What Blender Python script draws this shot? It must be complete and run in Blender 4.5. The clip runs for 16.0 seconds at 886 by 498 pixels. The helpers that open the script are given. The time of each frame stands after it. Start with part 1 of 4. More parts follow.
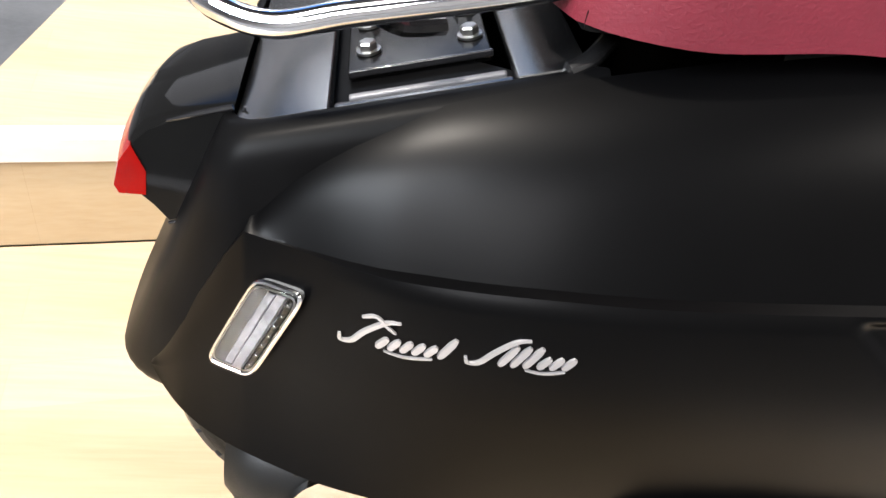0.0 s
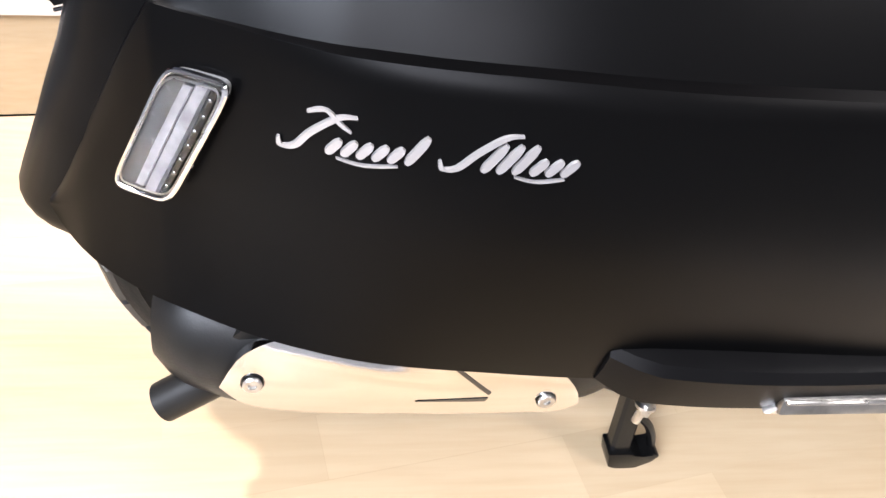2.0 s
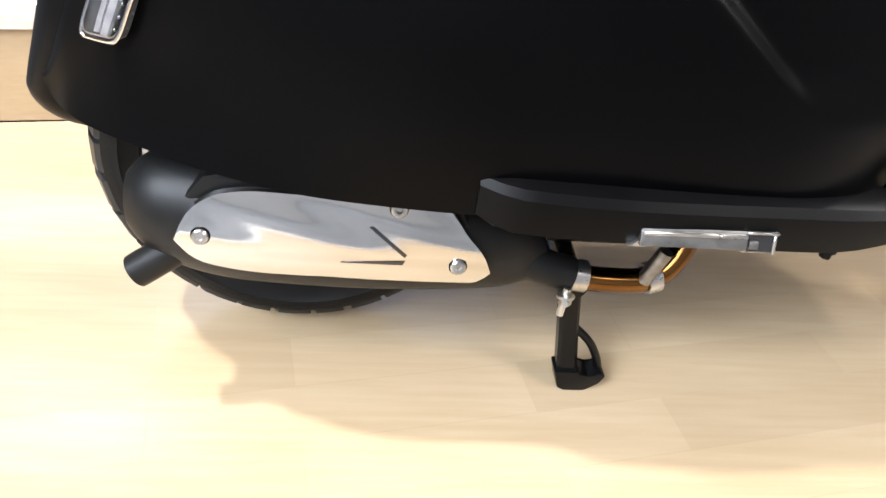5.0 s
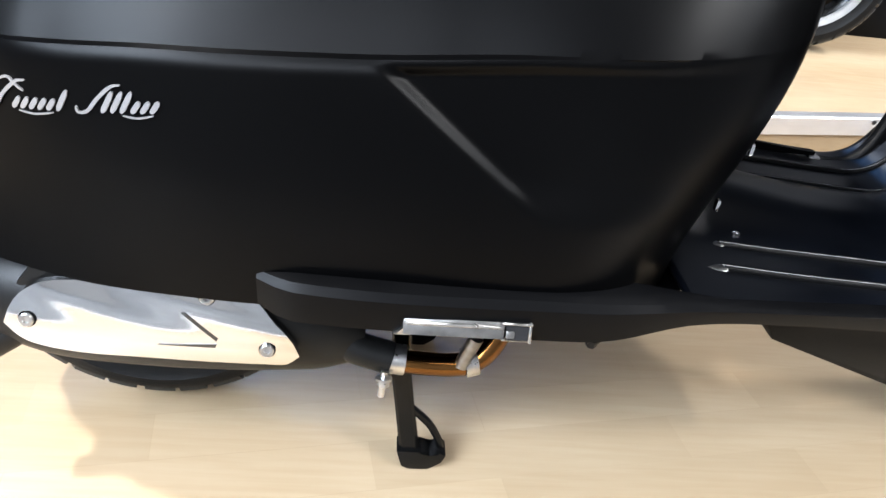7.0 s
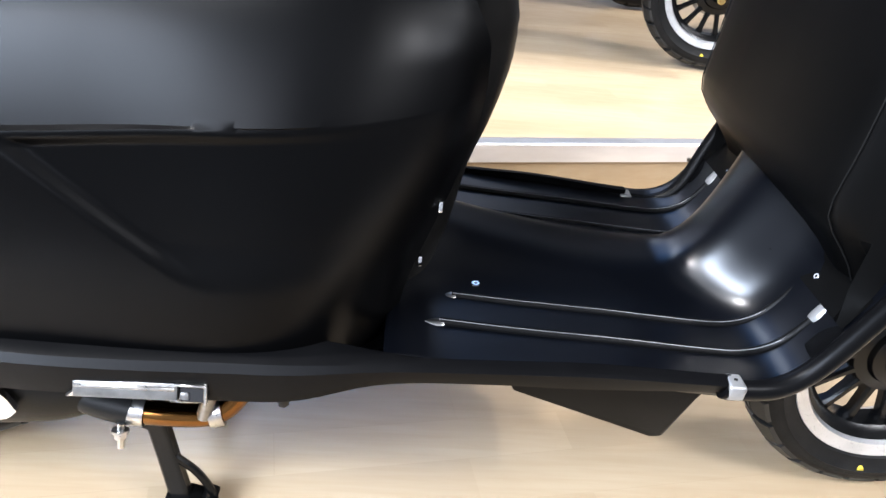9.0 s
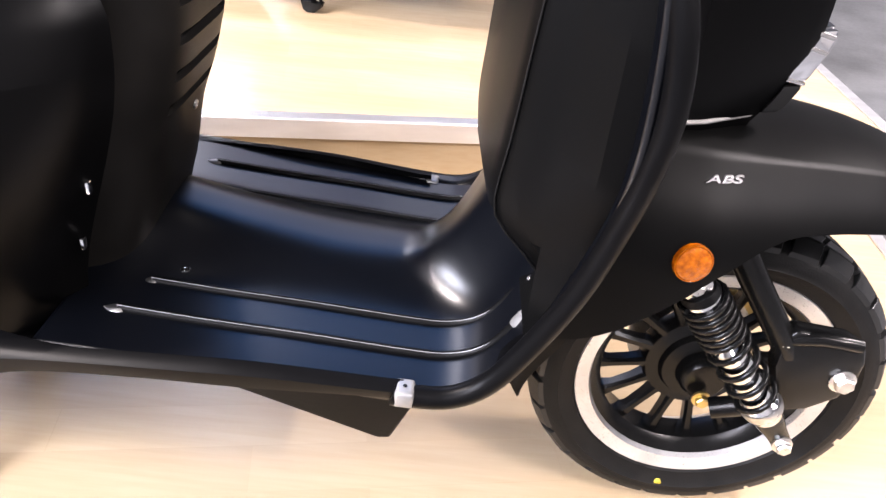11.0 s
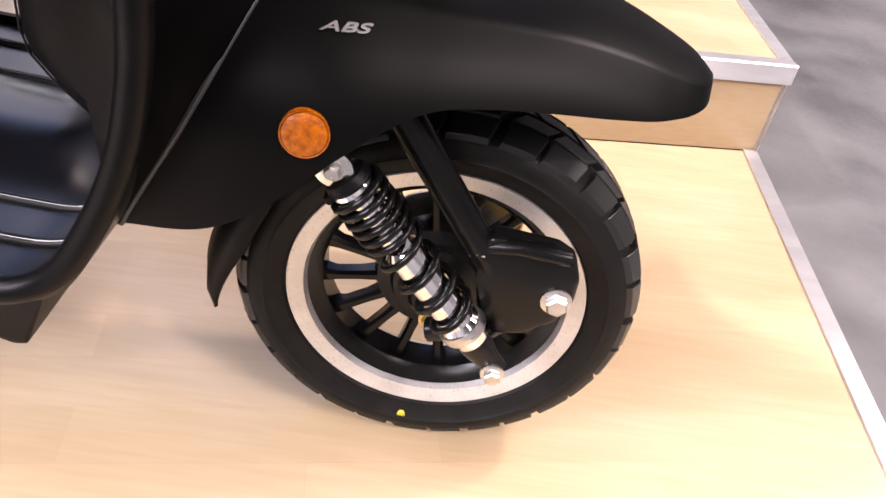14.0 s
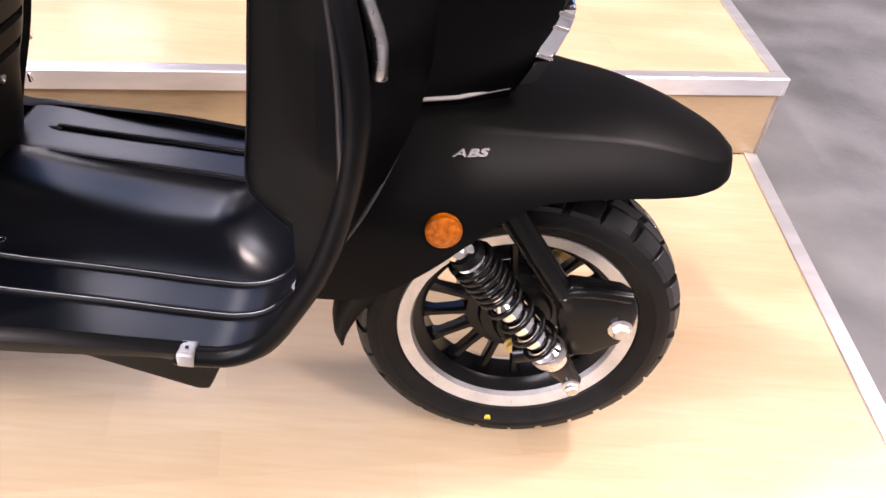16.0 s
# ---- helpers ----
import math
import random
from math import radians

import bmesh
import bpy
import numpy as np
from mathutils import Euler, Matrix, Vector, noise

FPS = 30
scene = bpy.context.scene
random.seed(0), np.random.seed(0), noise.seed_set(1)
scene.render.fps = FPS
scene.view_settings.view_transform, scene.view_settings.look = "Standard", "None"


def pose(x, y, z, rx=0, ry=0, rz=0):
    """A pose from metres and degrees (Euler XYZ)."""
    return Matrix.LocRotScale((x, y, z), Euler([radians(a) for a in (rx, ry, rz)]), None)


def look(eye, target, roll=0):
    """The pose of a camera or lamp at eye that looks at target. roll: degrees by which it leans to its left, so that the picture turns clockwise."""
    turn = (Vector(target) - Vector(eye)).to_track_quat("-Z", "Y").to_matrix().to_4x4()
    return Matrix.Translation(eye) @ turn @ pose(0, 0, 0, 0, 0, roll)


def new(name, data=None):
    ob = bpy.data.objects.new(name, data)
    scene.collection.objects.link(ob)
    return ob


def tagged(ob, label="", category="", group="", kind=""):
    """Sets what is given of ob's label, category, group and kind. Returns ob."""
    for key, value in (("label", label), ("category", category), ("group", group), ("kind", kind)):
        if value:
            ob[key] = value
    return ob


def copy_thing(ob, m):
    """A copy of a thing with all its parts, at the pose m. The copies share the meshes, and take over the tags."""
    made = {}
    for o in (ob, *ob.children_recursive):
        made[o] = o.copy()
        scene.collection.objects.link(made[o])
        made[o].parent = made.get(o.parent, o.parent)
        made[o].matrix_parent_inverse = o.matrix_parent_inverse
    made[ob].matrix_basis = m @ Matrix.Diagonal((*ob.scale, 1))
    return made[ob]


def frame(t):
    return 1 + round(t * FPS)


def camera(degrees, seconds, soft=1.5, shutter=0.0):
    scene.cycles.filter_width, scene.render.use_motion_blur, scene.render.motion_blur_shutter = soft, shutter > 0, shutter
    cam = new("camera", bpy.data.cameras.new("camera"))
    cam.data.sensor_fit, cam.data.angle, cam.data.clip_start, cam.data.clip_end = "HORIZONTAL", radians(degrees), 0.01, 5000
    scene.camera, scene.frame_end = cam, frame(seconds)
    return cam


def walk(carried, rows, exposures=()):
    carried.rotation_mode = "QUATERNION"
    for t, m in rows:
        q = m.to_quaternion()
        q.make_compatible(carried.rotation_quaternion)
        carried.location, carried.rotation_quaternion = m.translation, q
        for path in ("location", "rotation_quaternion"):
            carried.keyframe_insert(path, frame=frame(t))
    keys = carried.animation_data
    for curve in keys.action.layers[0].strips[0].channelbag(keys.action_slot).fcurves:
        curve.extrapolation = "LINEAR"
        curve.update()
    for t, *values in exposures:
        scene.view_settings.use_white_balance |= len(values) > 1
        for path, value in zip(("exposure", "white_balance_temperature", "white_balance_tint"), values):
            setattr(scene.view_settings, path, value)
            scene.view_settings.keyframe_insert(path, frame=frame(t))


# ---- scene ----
cam = camera(61.8, 16.0)
PATH = [
    (0, (-1.444, -0.584, 0.892), (-1.154, 0.961, -0.345), 10.4),
    (0.5, (-1.446, -0.549, 0.85), (-1.089, 0.95, -0.425), 11.5),
    (1, (-1.445, -0.532, 0.829), (-1.018, 0.924, -0.474), 12.5),
    (1.5, (-1.438, -0.534, 0.799), (-1.025, 0.892, -0.541), 13.1),
    (2, (-1.432, -0.553, 0.769), (-1.011, 0.834, -0.609), 13.8),
    (2.5, (-1.426, -0.563, 0.739), (-1.012, 0.795, -0.669), 13.3),
    (3, (-1.419, -0.588, 0.719), (-1.014, 0.785, -0.677), 13.0),
    (3.2, (-1.411, -0.602, 0.728), (-1.026, 0.804, -0.642), 12.5),
    (5.3, (-1.303, -0.794, 0.704), (-1.075, 0.841, -0.425), 7.0),
    (5.5, (-1.311, -0.798, 0.71), (-1.073, 0.871, -0.365), 6.6),
    (6, (-1.278, -0.813, 0.731), (-1.006, 0.869, -0.316), 7.8),
    (6.5, (-1.186, -0.825, 0.762), (-0.931, 0.874, -0.263), 8.2),
    (7, (-1.096, -0.846, 0.78), (-0.916, 0.855, -0.256), 6.9),
    (7.5, (-1.004, -0.865, 0.817), (-0.859, 0.842, -0.215), 6.9),
    (8, (-0.936, -0.881, 0.837), (-0.82, 0.835, -0.183), 6.4),
    (8.5, (-0.861, -0.867, 0.854), (-0.736, 0.851, -0.162), 5.6),
    (8.7, (-0.828, -0.841, 0.849), (-0.682, 0.875, -0.167), 5.9),
    (10.8, (-0.425, -0.798, 0.884), (-0.41, 0.884, -0.197), 6.7),
    (11, (-0.394, -0.775, 0.875), (-0.375, 0.902, -0.215), 6.3),
    (11.5, (-0.297, -0.746, 0.862), (-0.191, 0.929, -0.226), 6.5),
    (12, (-0.192, -0.726, 0.855), (-0.129, 0.928, -0.268), 9.5),
    (12.5, (-0.122, -0.7, 0.841), (-0.086, 0.937, -0.308), 9.4),
    (13, (-0.086, -0.685, 0.818), (-0.045, 0.944, -0.341), 8.7),
    (13.5, (-0.058, -0.677, 0.8), (-0.013, 0.937, -0.38), 8.8),
    (14, (-0.051, -0.67, 0.785), (0.006, 0.923, -0.423), 9.8),
    (14.5, (-0.059, -0.674, 0.799), (0.006, 0.903, -0.428), 9.9),
    (15, (-0.078, -0.708, 0.837), (-0.015, 0.86, -0.403), 8.8),
    (15.5, (-0.113, -0.744, 0.894), (-0.048, 0.811, -0.363), 7.6),
    (16, (-0.178, -0.788, 0.964), (-0.104, 0.772, -0.284), 6.4),
]
EXPOSURE = [(0, -0.45, 6600, 12), (1.5, -0.22, 6280, 16), (3.2, -0.45, 6220, 17), (5.5, -0.48, 6230, 11), (7.5, -0.34, 5850, 10), (8.7, -0.14, 5800, 11), (10.8, 0.17, 6400, 22), (12, 0.15, 6560, 23), (13, -0.01, 6680, 26), (14.5, -0.34, 6880, 29), (16, -0.31, 6750, 29)]
walk(cam, [(t, look(eye, target, roll)) for t, eye, target, roll in PATH], EXPOSURE)

# ---- light: hall lamps above the stands ----
world = bpy.data.worlds.new("hall_air")
scene.world = world
world.use_nodes = True
world.node_tree.nodes["Background"].inputs[0].default_value = (0.9, 0.86, 0.8, 1)
world.node_tree.nodes["Background"].inputs[1].default_value = 0.15

LAMPS = [  # x, y, z, width, depth, watts, colour
    (2.4, -3.6, 4.2, 2.0, 1.2, 130, (1.0, 0.95, 0.89)), (4.8, -2.4, 4.2, 2.0, 1.2, 340, (1.0, 0.98, 0.95)),
    (3.3, 0.7, 4.2, 2.6, 2.0, 400, (1.0, 0.96, 0.9)),
    (-2.9, -1.3, 4.3, 2.8, 1.4, 110, (1.0, 0.985, 0.96)),
    (2.5, -2.5, 4.0, 0.2, 0.2, 320, (1.0, 0.95, 0.88)), (2.6, 1.0, 4.0, 0.2, 0.2, 300, (1.0, 0.95, 0.88)),
    (-2.9, -0.45, 4.2, 0.16, 0.16, 460, (1.0, 0.94, 0.85)), (-3.7, -2.6, 4.0, 0.2, 0.2, 130, (1.0, 0.96, 0.9)),
]


# ---- materials ----
def node_material(name, base, rough=0.5, metal=0.0, second=None, scale=8.0, stretch=(1, 1, 1), fine=180.0,
                  bump=0.0, rough_var=0.08, coat=0.0, coat_rough=0.05, spec=0.5, trans=0.0, ior=1.45, detail=4.0):
    """A surface with a large variation of colour, a fine grain and a fine relief."""
    m = bpy.data.materials.new(name)
    m.use_nodes = True
    nt = m.node_tree
    b = nt.nodes["Principled BSDF"]
    tc = nt.nodes.new("ShaderNodeTexCoord")
    mp = nt.nodes.new("ShaderNodeMapping")
    mp.inputs["Scale"].default_value = stretch
    nt.links.new(tc.outputs["Object"], mp.inputs["Vector"])
    big = nt.nodes.new("ShaderNodeTexNoise")
    big.inputs["Scale"].default_value = scale
    big.inputs["Detail"].default_value = detail
    nt.links.new(mp.outputs[0], big.inputs["Vector"])
    grain = nt.nodes.new("ShaderNodeTexNoise")
    grain.inputs["Scale"].default_value = fine
    grain.inputs["Detail"].default_value = 2
    nt.links.new(mp.outputs[0], grain.inputs["Vector"])
    mix = nt.nodes.new("ShaderNodeMix")
    mix.data_type = "RGBA"
    second = second or [c * 0.8 for c in base]
    mix.inputs[6].default_value = (*base, 1)
    mix.inputs[7].default_value = (*second, 1)
    ramp = nt.nodes.new("ShaderNodeValToRGB")
    ramp.color_ramp.elements[0].position, ramp.color_ramp.elements[1].position = 0.35, 0.68
    nt.links.new(big.outputs[0], ramp.inputs[0])
    nt.links.new(ramp.outputs[0], mix.inputs[0])
    nt.links.new(mix.outputs[2], b.inputs["Base Color"])
    mr = nt.nodes.new("ShaderNodeMapRange")
    mr.inputs[3].default_value, mr.inputs[4].default_value = max(0.0, rough - rough_var), min(1.0, rough + rough_var)
    nt.links.new(grain.outputs[0], mr.inputs[0])
    nt.links.new(mr.outputs[0], b.inputs["Roughness"])
    b.inputs["Metallic"].default_value = metal
    b.inputs["Specular IOR Level"].default_value = spec
    b.inputs["Coat Weight"].default_value, b.inputs["Coat Roughness"].default_value = coat, coat_rough
    b.inputs["Transmission Weight"].default_value, b.inputs["IOR"].default_value = trans, ior
    if bump:
        bp = nt.nodes.new("ShaderNodeBump")
        bp.inputs["Strength"].default_value, bp.inputs["Distance"].default_value = bump, 0.002
        nt.links.new(grain.outputs[0], bp.inputs["Height"])
        nt.links.new(bp.outputs[0], b.inputs["Normal"])
    return m


MATTE = node_material("matte_black_paint", (0.0006, 0.0006, 0.0007), 0.33, second=(0.0011, 0.0011, 0.0012), scale=5, fine=300, rough_var=0.008, spec=0.08)
SATIN = node_material("satin_black_plastic", (0.001, 0.001, 0.0011), 0.38, second=(0.003, 0.003, 0.0032), fine=900, rough_var=0.02, spec=0.04)
DECK = node_material("smooth_black_deck", (0.004, 0.004, 0.0042), 0.26, second=(0.006, 0.006, 0.0062), fine=700, bump=0.02, rough_var=0.03, spec=1.0)
PLASTIC = node_material("black_textured_plastic", (0.002, 0.002, 0.0021), 0.42, second=(0.0032, 0.0032, 0.0034), fine=700, bump=0.12, spec=0.1)
CENTRE = node_material("dark_body_plastic", (0.004, 0.0038, 0.0036), 0.42, second=(0.006, 0.0056, 0.0052), scale=14, fine=700, bump=0.06, spec=0.07)
LIGHT_TRIM = node_material("light_grey_trim", (0.3, 0.29, 0.28), 0.4, second=(0.22, 0.215, 0.21), scale=30, metal=0.3)
DULL = node_material("dull_plated_steel", (0.3, 0.295, 0.285), 0.36, metal=1.0, second=(0.17, 0.165, 0.16), scale=50, bump=0.08)
GUARD = node_material("matte_black_guard_paint", (0.001, 0.001, 0.001), 0.42, second=(0.0016, 0.0016, 0.0016), scale=5, fine=300, rough_var=0.01, spec=0.075)
RAIL = node_material("satin_black_rail", (0.0015, 0.0015, 0.0017), 0.36, second=(0.0025, 0.0025, 0.0027), scale=9, fine=600, bump=0.04, rough_var=0.03, spec=0.075)
GLOSS = node_material("gloss_black_plastic", (0.008, 0.008, 0.009), 0.12, second=(0.01, 0.01, 0.011), rough_var=0.03, coat=0.6)
LAMPBLACK = node_material("smoked_lamp_plastic", (0.003, 0.003, 0.003), 0.05, second=(0.004, 0.004, 0.004), rough_var=0.02, spec=0.08)
# black board; the blue in its base stands for reflected screen light
FLOORMAT = node_material("black_floorboard_blue_sheen", (0.0006, 0.0008, 0.0015), 0.28, second=(0.001, 0.0013, 0.0022), scale=5, rough_var=0.01, spec=0.43)
RUBBER = node_material("tyre_rubber", (0.005, 0.005, 0.005), 0.5, second=(0.008, 0.0076, 0.0072), scale=30, fine=500, bump=0.2, spec=0.11)
TREAD = node_material("tread_rubber", (0.006, 0.0062, 0.0062), 0.38, second=(0.01, 0.0102, 0.0102), scale=25, fine=200, bump=0.01, spec=0.4)
CHROME = node_material("chrome", (0.75, 0.75, 0.76), 0.08, metal=1.0, second=(0.68, 0.68, 0.7), rough_var=0.04)
SATIN_CHROME = node_material("polished_shield_steel", (0.62, 0.615, 0.61), 0.11, metal=1.0, second=(0.56, 0.555, 0.55), scale=6, rough_var=0.05)
ALLOY = node_material("machined_alloy", (0.56, 0.55, 0.54), 0.22, metal=1.0, second=(0.44, 0.43, 0.42), fine=600, bump=0.05)
LIP = node_material("turned_rim_lip", (0.5, 0.495, 0.49), 0.3, metal=0.55, second=(0.42, 0.415, 0.41), scale=30, fine=500, bump=0.04)
POLISHED = node_material("polished_alloy_trim", (0.3, 0.298, 0.295), 0.35, metal=0.6, second=(0.22, 0.219, 0.217), scale=40)
STEEL = node_material("zinc_steel", (0.55, 0.54, 0.52), 0.3, metal=1.0, second=(0.4, 0.39, 0.38), scale=60, bump=0.05)
BRONZE = node_material("heat_tinted_pipe", (0.2, 0.095, 0.027), 0.16, metal=1.0, second=(0.09, 0.038, 0.014), scale=14, rough_var=0.04, detail=1.0)
BRASS = node_material("brass_caliper", (0.5, 0.38, 0.16), 0.35, metal=1.0, second=(0.4, 0.3, 0.12), scale=60)
BLACKMETAL = node_material("black_enamelled_steel", (0.002, 0.002, 0.002), 0.25, second=(0.0035, 0.0035, 0.0035), scale=20, rough_var=0.025, spec=0.2)
MUFFLER = node_material("matte_black_muffler", (0.004, 0.004, 0.004), 0.45, second=(0.006, 0.006, 0.0058), scale=20, fine=500, bump=0.06, spec=0.25)
LEATHER = node_material("maroon_leather", (0.1, 0.008, 0.016), 0.45, second=(0.075, 0.006, 0.012), scale=12, fine=350, bump=0.25)
AMBER = node_material("amber_reflector", (0.32, 0.078, 0.0), 0.2, second=(0.17, 0.036, 0.0), scale=160, fine=420, bump=0.5, spec=0.35)
RED = node_material("red_lens", (0.19, 0.002, 0.001), 0.15, second=(0.15, 0.0015, 0.0008), scale=20, spec=0.1)
GLASS = node_material("clear_lens", (0.95, 0.96, 0.97), 0.05, second=(0.93, 0.94, 0.95), trans=1.0, ior=1.2, rough_var=0.02)
LAMPWHITE = node_material("white_lamp_reflector", (0.5, 0.5, 0.52), 0.3, second=(0.2, 0.2, 0.215), scale=45, fine=140, bump=0.6, spec=0.6)
LAMPGREY = node_material("grey_lamp_bowl", (0.16, 0.165, 0.17), 0.25, second=(0.1, 0.103, 0.108), scale=60, metal=0.4)
BADGE = node_material("silver_badge", (0.36, 0.35, 0.35), 0.36, metal=0.7, second=(0.36, 0.35, 0.36), rough_var=0.05)
GREY_TRIM = node_material("grey_trim", (0.12, 0.12, 0.125), 0.4, second=(0.08, 0.08, 0.085), metal=0.2)
# the grey paints in the highlight along a groove
SEAM = node_material("grey_seam_highlight", (0.028, 0.028, 0.03), 0.4, second=(0.02, 0.02, 0.021), spec=0.3)
LETTER = node_material("silver_letter_film", (0.17, 0.17, 0.175), 0.4, second=(0.13, 0.13, 0.135), scale=60, metal=0.3)
ALU = node_material("aluminium_edge_trim", (0.74, 0.74, 0.76), 0.34, metal=0.85, second=(0.62, 0.62, 0.64), scale=4, stretch=(1, 6, 6), fine=300, bump=0.08)
CONCRETE = node_material("grey_hall_floor", (0.13, 0.133, 0.138), 0.45, second=(0.06, 0.062, 0.065), scale=2.6, fine=60, bump=0.15, detail=10)
WALL = node_material("hall_wall", (0.16, 0.16, 0.17), 0.8, second=(0.13, 0.13, 0.135), scale=0.5)
PALEWALL = node_material("pale_hall_wall", (0.3, 0.295, 0.29), 0.8, second=(0.26, 0.255, 0.25), scale=0.5)
LEDWALL = bpy.data.materials.new("blue_led_wall")
LEDWALL.use_nodes = True
LEDWALL.node_tree.nodes["Principled BSDF"].inputs["Base Color"].default_value = (0.02, 0.02, 0.03, 1)
led_nodes = LEDWALL.node_tree.nodes
led_tc, led_sep, led_ramp, led_low = (led_nodes.new(k) for k in ("ShaderNodeTexCoord", "ShaderNodeSeparateXYZ", "ShaderNodeValToRGB", "ShaderNodeValToRGB"))
led_mix = led_nodes.new("ShaderNodeMix")
led_mix.data_type = "RGBA"
led_mix.inputs[7].default_value = (0.56, 0.58, 0.63, 1)
led_ramp.color_ramp.elements[0].position, led_ramp.color_ramp.elements[0].color = 0.39, (0.05, 0.17, 0.45, 1)
led_ramp.color_ramp.elements[1].position, led_ramp.color_ramp.elements[1].color = 0.56, (0.07, 0.24, 0.6, 1)
for led_at, led_tone in ((0.4, (3.1, 3.3, 3.6, 1)), (0.54, (3.1, 3.3, 3.6, 1))):
    led_ramp.color_ramp.elements.new(led_at).color = led_tone
led_low.color_ramp.elements[0].position, led_low.color_ramp.elements[0].color = 0.264, (1, 1, 1, 1)
led_low.color_ramp.elements[1].position, led_low.color_ramp.elements[1].color = 0.376, (0, 0, 0, 1)
for a, b in ((led_tc.outputs["Generated"], led_sep.inputs[0]), (led_sep.outputs["X"], led_ramp.inputs[0]), (led_sep.outputs["Z"], led_low.inputs[0]),
             (led_ramp.outputs[0], led_mix.inputs[6]), (led_low.outputs[0], led_mix.inputs[0]), (led_mix.outputs[2], led_nodes["Principled BSDF"].inputs["Emission Color"])):
    LEDWALL.node_tree.links.new(a, b)
led_nodes["Principled BSDF"].inputs["Emission Strength"].default_value = 4.0
CEIL = node_material("hall_ceiling", (0.05, 0.05, 0.055), 0.8, second=(0.04, 0.04, 0.045), scale=0.6)
YELLOW = node_material("yellow_paint_dot", (0.45, 0.36, 0.03), 0.5, second=(0.5, 0.38, 0.03), scale=90)


def wood_material(name, light, dark, stretch):
    m = node_material(name, light, 0.36, second=dark, scale=2.2, stretch=stretch, fine=22, rough_var=0.08, bump=0.02, detail=6, coat=0.15, coat_rough=0.2)
    nt = m.node_tree
    # long thin grain over the broad figure
    tc = nt.nodes.new("ShaderNodeTexCoord")
    mp = nt.nodes.new("ShaderNodeMapping")
    mp.inputs["Scale"].default_value = (stretch[0] * 2.0, stretch[1] * 9.0, stretch[2] * 9.0)
    nt.links.new(tc.outputs["Object"], mp.inputs["Vector"])
    n = nt.nodes.new("ShaderNodeTexNoise")
    n.inputs["Scale"].default_value, n.inputs["Detail"].default_value = 5.0, 5.0
    nt.links.new(mp.outputs[0], n.inputs["Vector"])
    r = nt.nodes.new("ShaderNodeValToRGB")
    r.color_ramp.elements[0].position, r.color_ramp.elements[0].color = 0.3, (0.92, 0.89, 0.85, 1)
    r.color_ramp.elements[1].position, r.color_ramp.elements[1].color = 0.65, (1, 1, 1, 1)
    nt.links.new(n.outputs[0], r.inputs[0])
    mul = nt.nodes.new("ShaderNodeMix")
    mul.data_type, mul.blend_type = "RGBA", "MULTIPLY"
    mul.inputs[0].default_value = 1.0
    b = nt.nodes["Principled BSDF"]
    old = b.inputs["Base Color"].links[0].from_socket
    nt.links.new(old, mul.inputs[6])
    nt.links.new(r.outputs[0], mul.inputs[7])
    # short staves glued side by side, each a little lighter or darker
    lay = nt.nodes.new("ShaderNodeMapping")
    lay.inputs["Rotation"].default_value = (0, 0, radians(-9.8))
    nt.links.new(tc.outputs["Object"], lay.inputs["Vector"])
    stave = nt.nodes.new("ShaderNodeTexBrick")
    stave.offset, stave.offset_frequency = 0.37, 2
    for key, value in (("Color1", (0.88, 0.86, 0.83, 1)), ("Color2", (1.06, 1.06, 1.06, 1)), ("Mortar", (0.86, 0.83, 0.79, 1)), ("Scale", 1.0), ("Mortar Size", 0.0007), ("Mortar Smooth", 0.4), ("Brick Width", 0.46), ("Row Height", 0.085)):
        stave.inputs[key].default_value = value
    nt.links.new(lay.outputs[0], stave.inputs["Vector"])
    over = nt.nodes.new("ShaderNodeMix")
    over.data_type, over.blend_type = "RGBA", "MULTIPLY"
    over.inputs[0].default_value = 0.6
    nt.links.new(mul.outputs[2], over.inputs[6])
    nt.links.new(stave.outputs[0], over.inputs[7])
    nt.links.new(over.outputs[2], b.inputs["Base Color"])
    return m


WOOD = wood_material("pale_oak_board", (0.386, 0.301, 0.197), (0.327, 0.24, 0.146), (0.7, 2.6, 2.6))
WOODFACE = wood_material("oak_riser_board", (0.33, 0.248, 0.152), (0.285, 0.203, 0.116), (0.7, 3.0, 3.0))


# ---- mesh helpers ----
def spline(x, xs, ys):
    """A smooth curve through the knots of a profile."""
    xs, ys = np.asarray(xs, float), np.asarray(ys, float)
    d = np.diff(ys) / np.diff(xs)
    m = np.concatenate([[d[0]], (d[1:] + d[:-1]) / 2, [d[-1]]])
    flat = np.concatenate([[False], d[1:] * d[:-1] <= 0, [False]])
    m[flat] = 0
    x = min(max(float(x), xs[0]), xs[-1])
    k = min(int(np.searchsorted(xs, x, side="right")) - 1, len(xs) - 2)
    h = xs[k + 1] - xs[k]
    t = (x - xs[k]) / h
    return float((2 * t**3 - 3 * t**2 + 1) * ys[k] + (t**3 - 2 * t**2 + t) * h * m[k] + (3 * t**2 - 2 * t**3) * ys[k + 1] + (t**3 - t**2) * h * m[k + 1])


def smooth(t):
    t = min(max(t, 0.0), 1.0)
    return t * t * (3 - 2 * t)


def finish(me, material, sharp=38):
    for p in me.polygons:
        p.use_smooth = True
    me.set_sharp_from_angle(angle=radians(sharp))
    me.materials.append(material)
    return me


def place(name, me, parent=None, label=""):
    ob = new(name, me)
    if parent is not None:
        ob.parent = parent
    if label:
        ob["label"] = label
    return ob


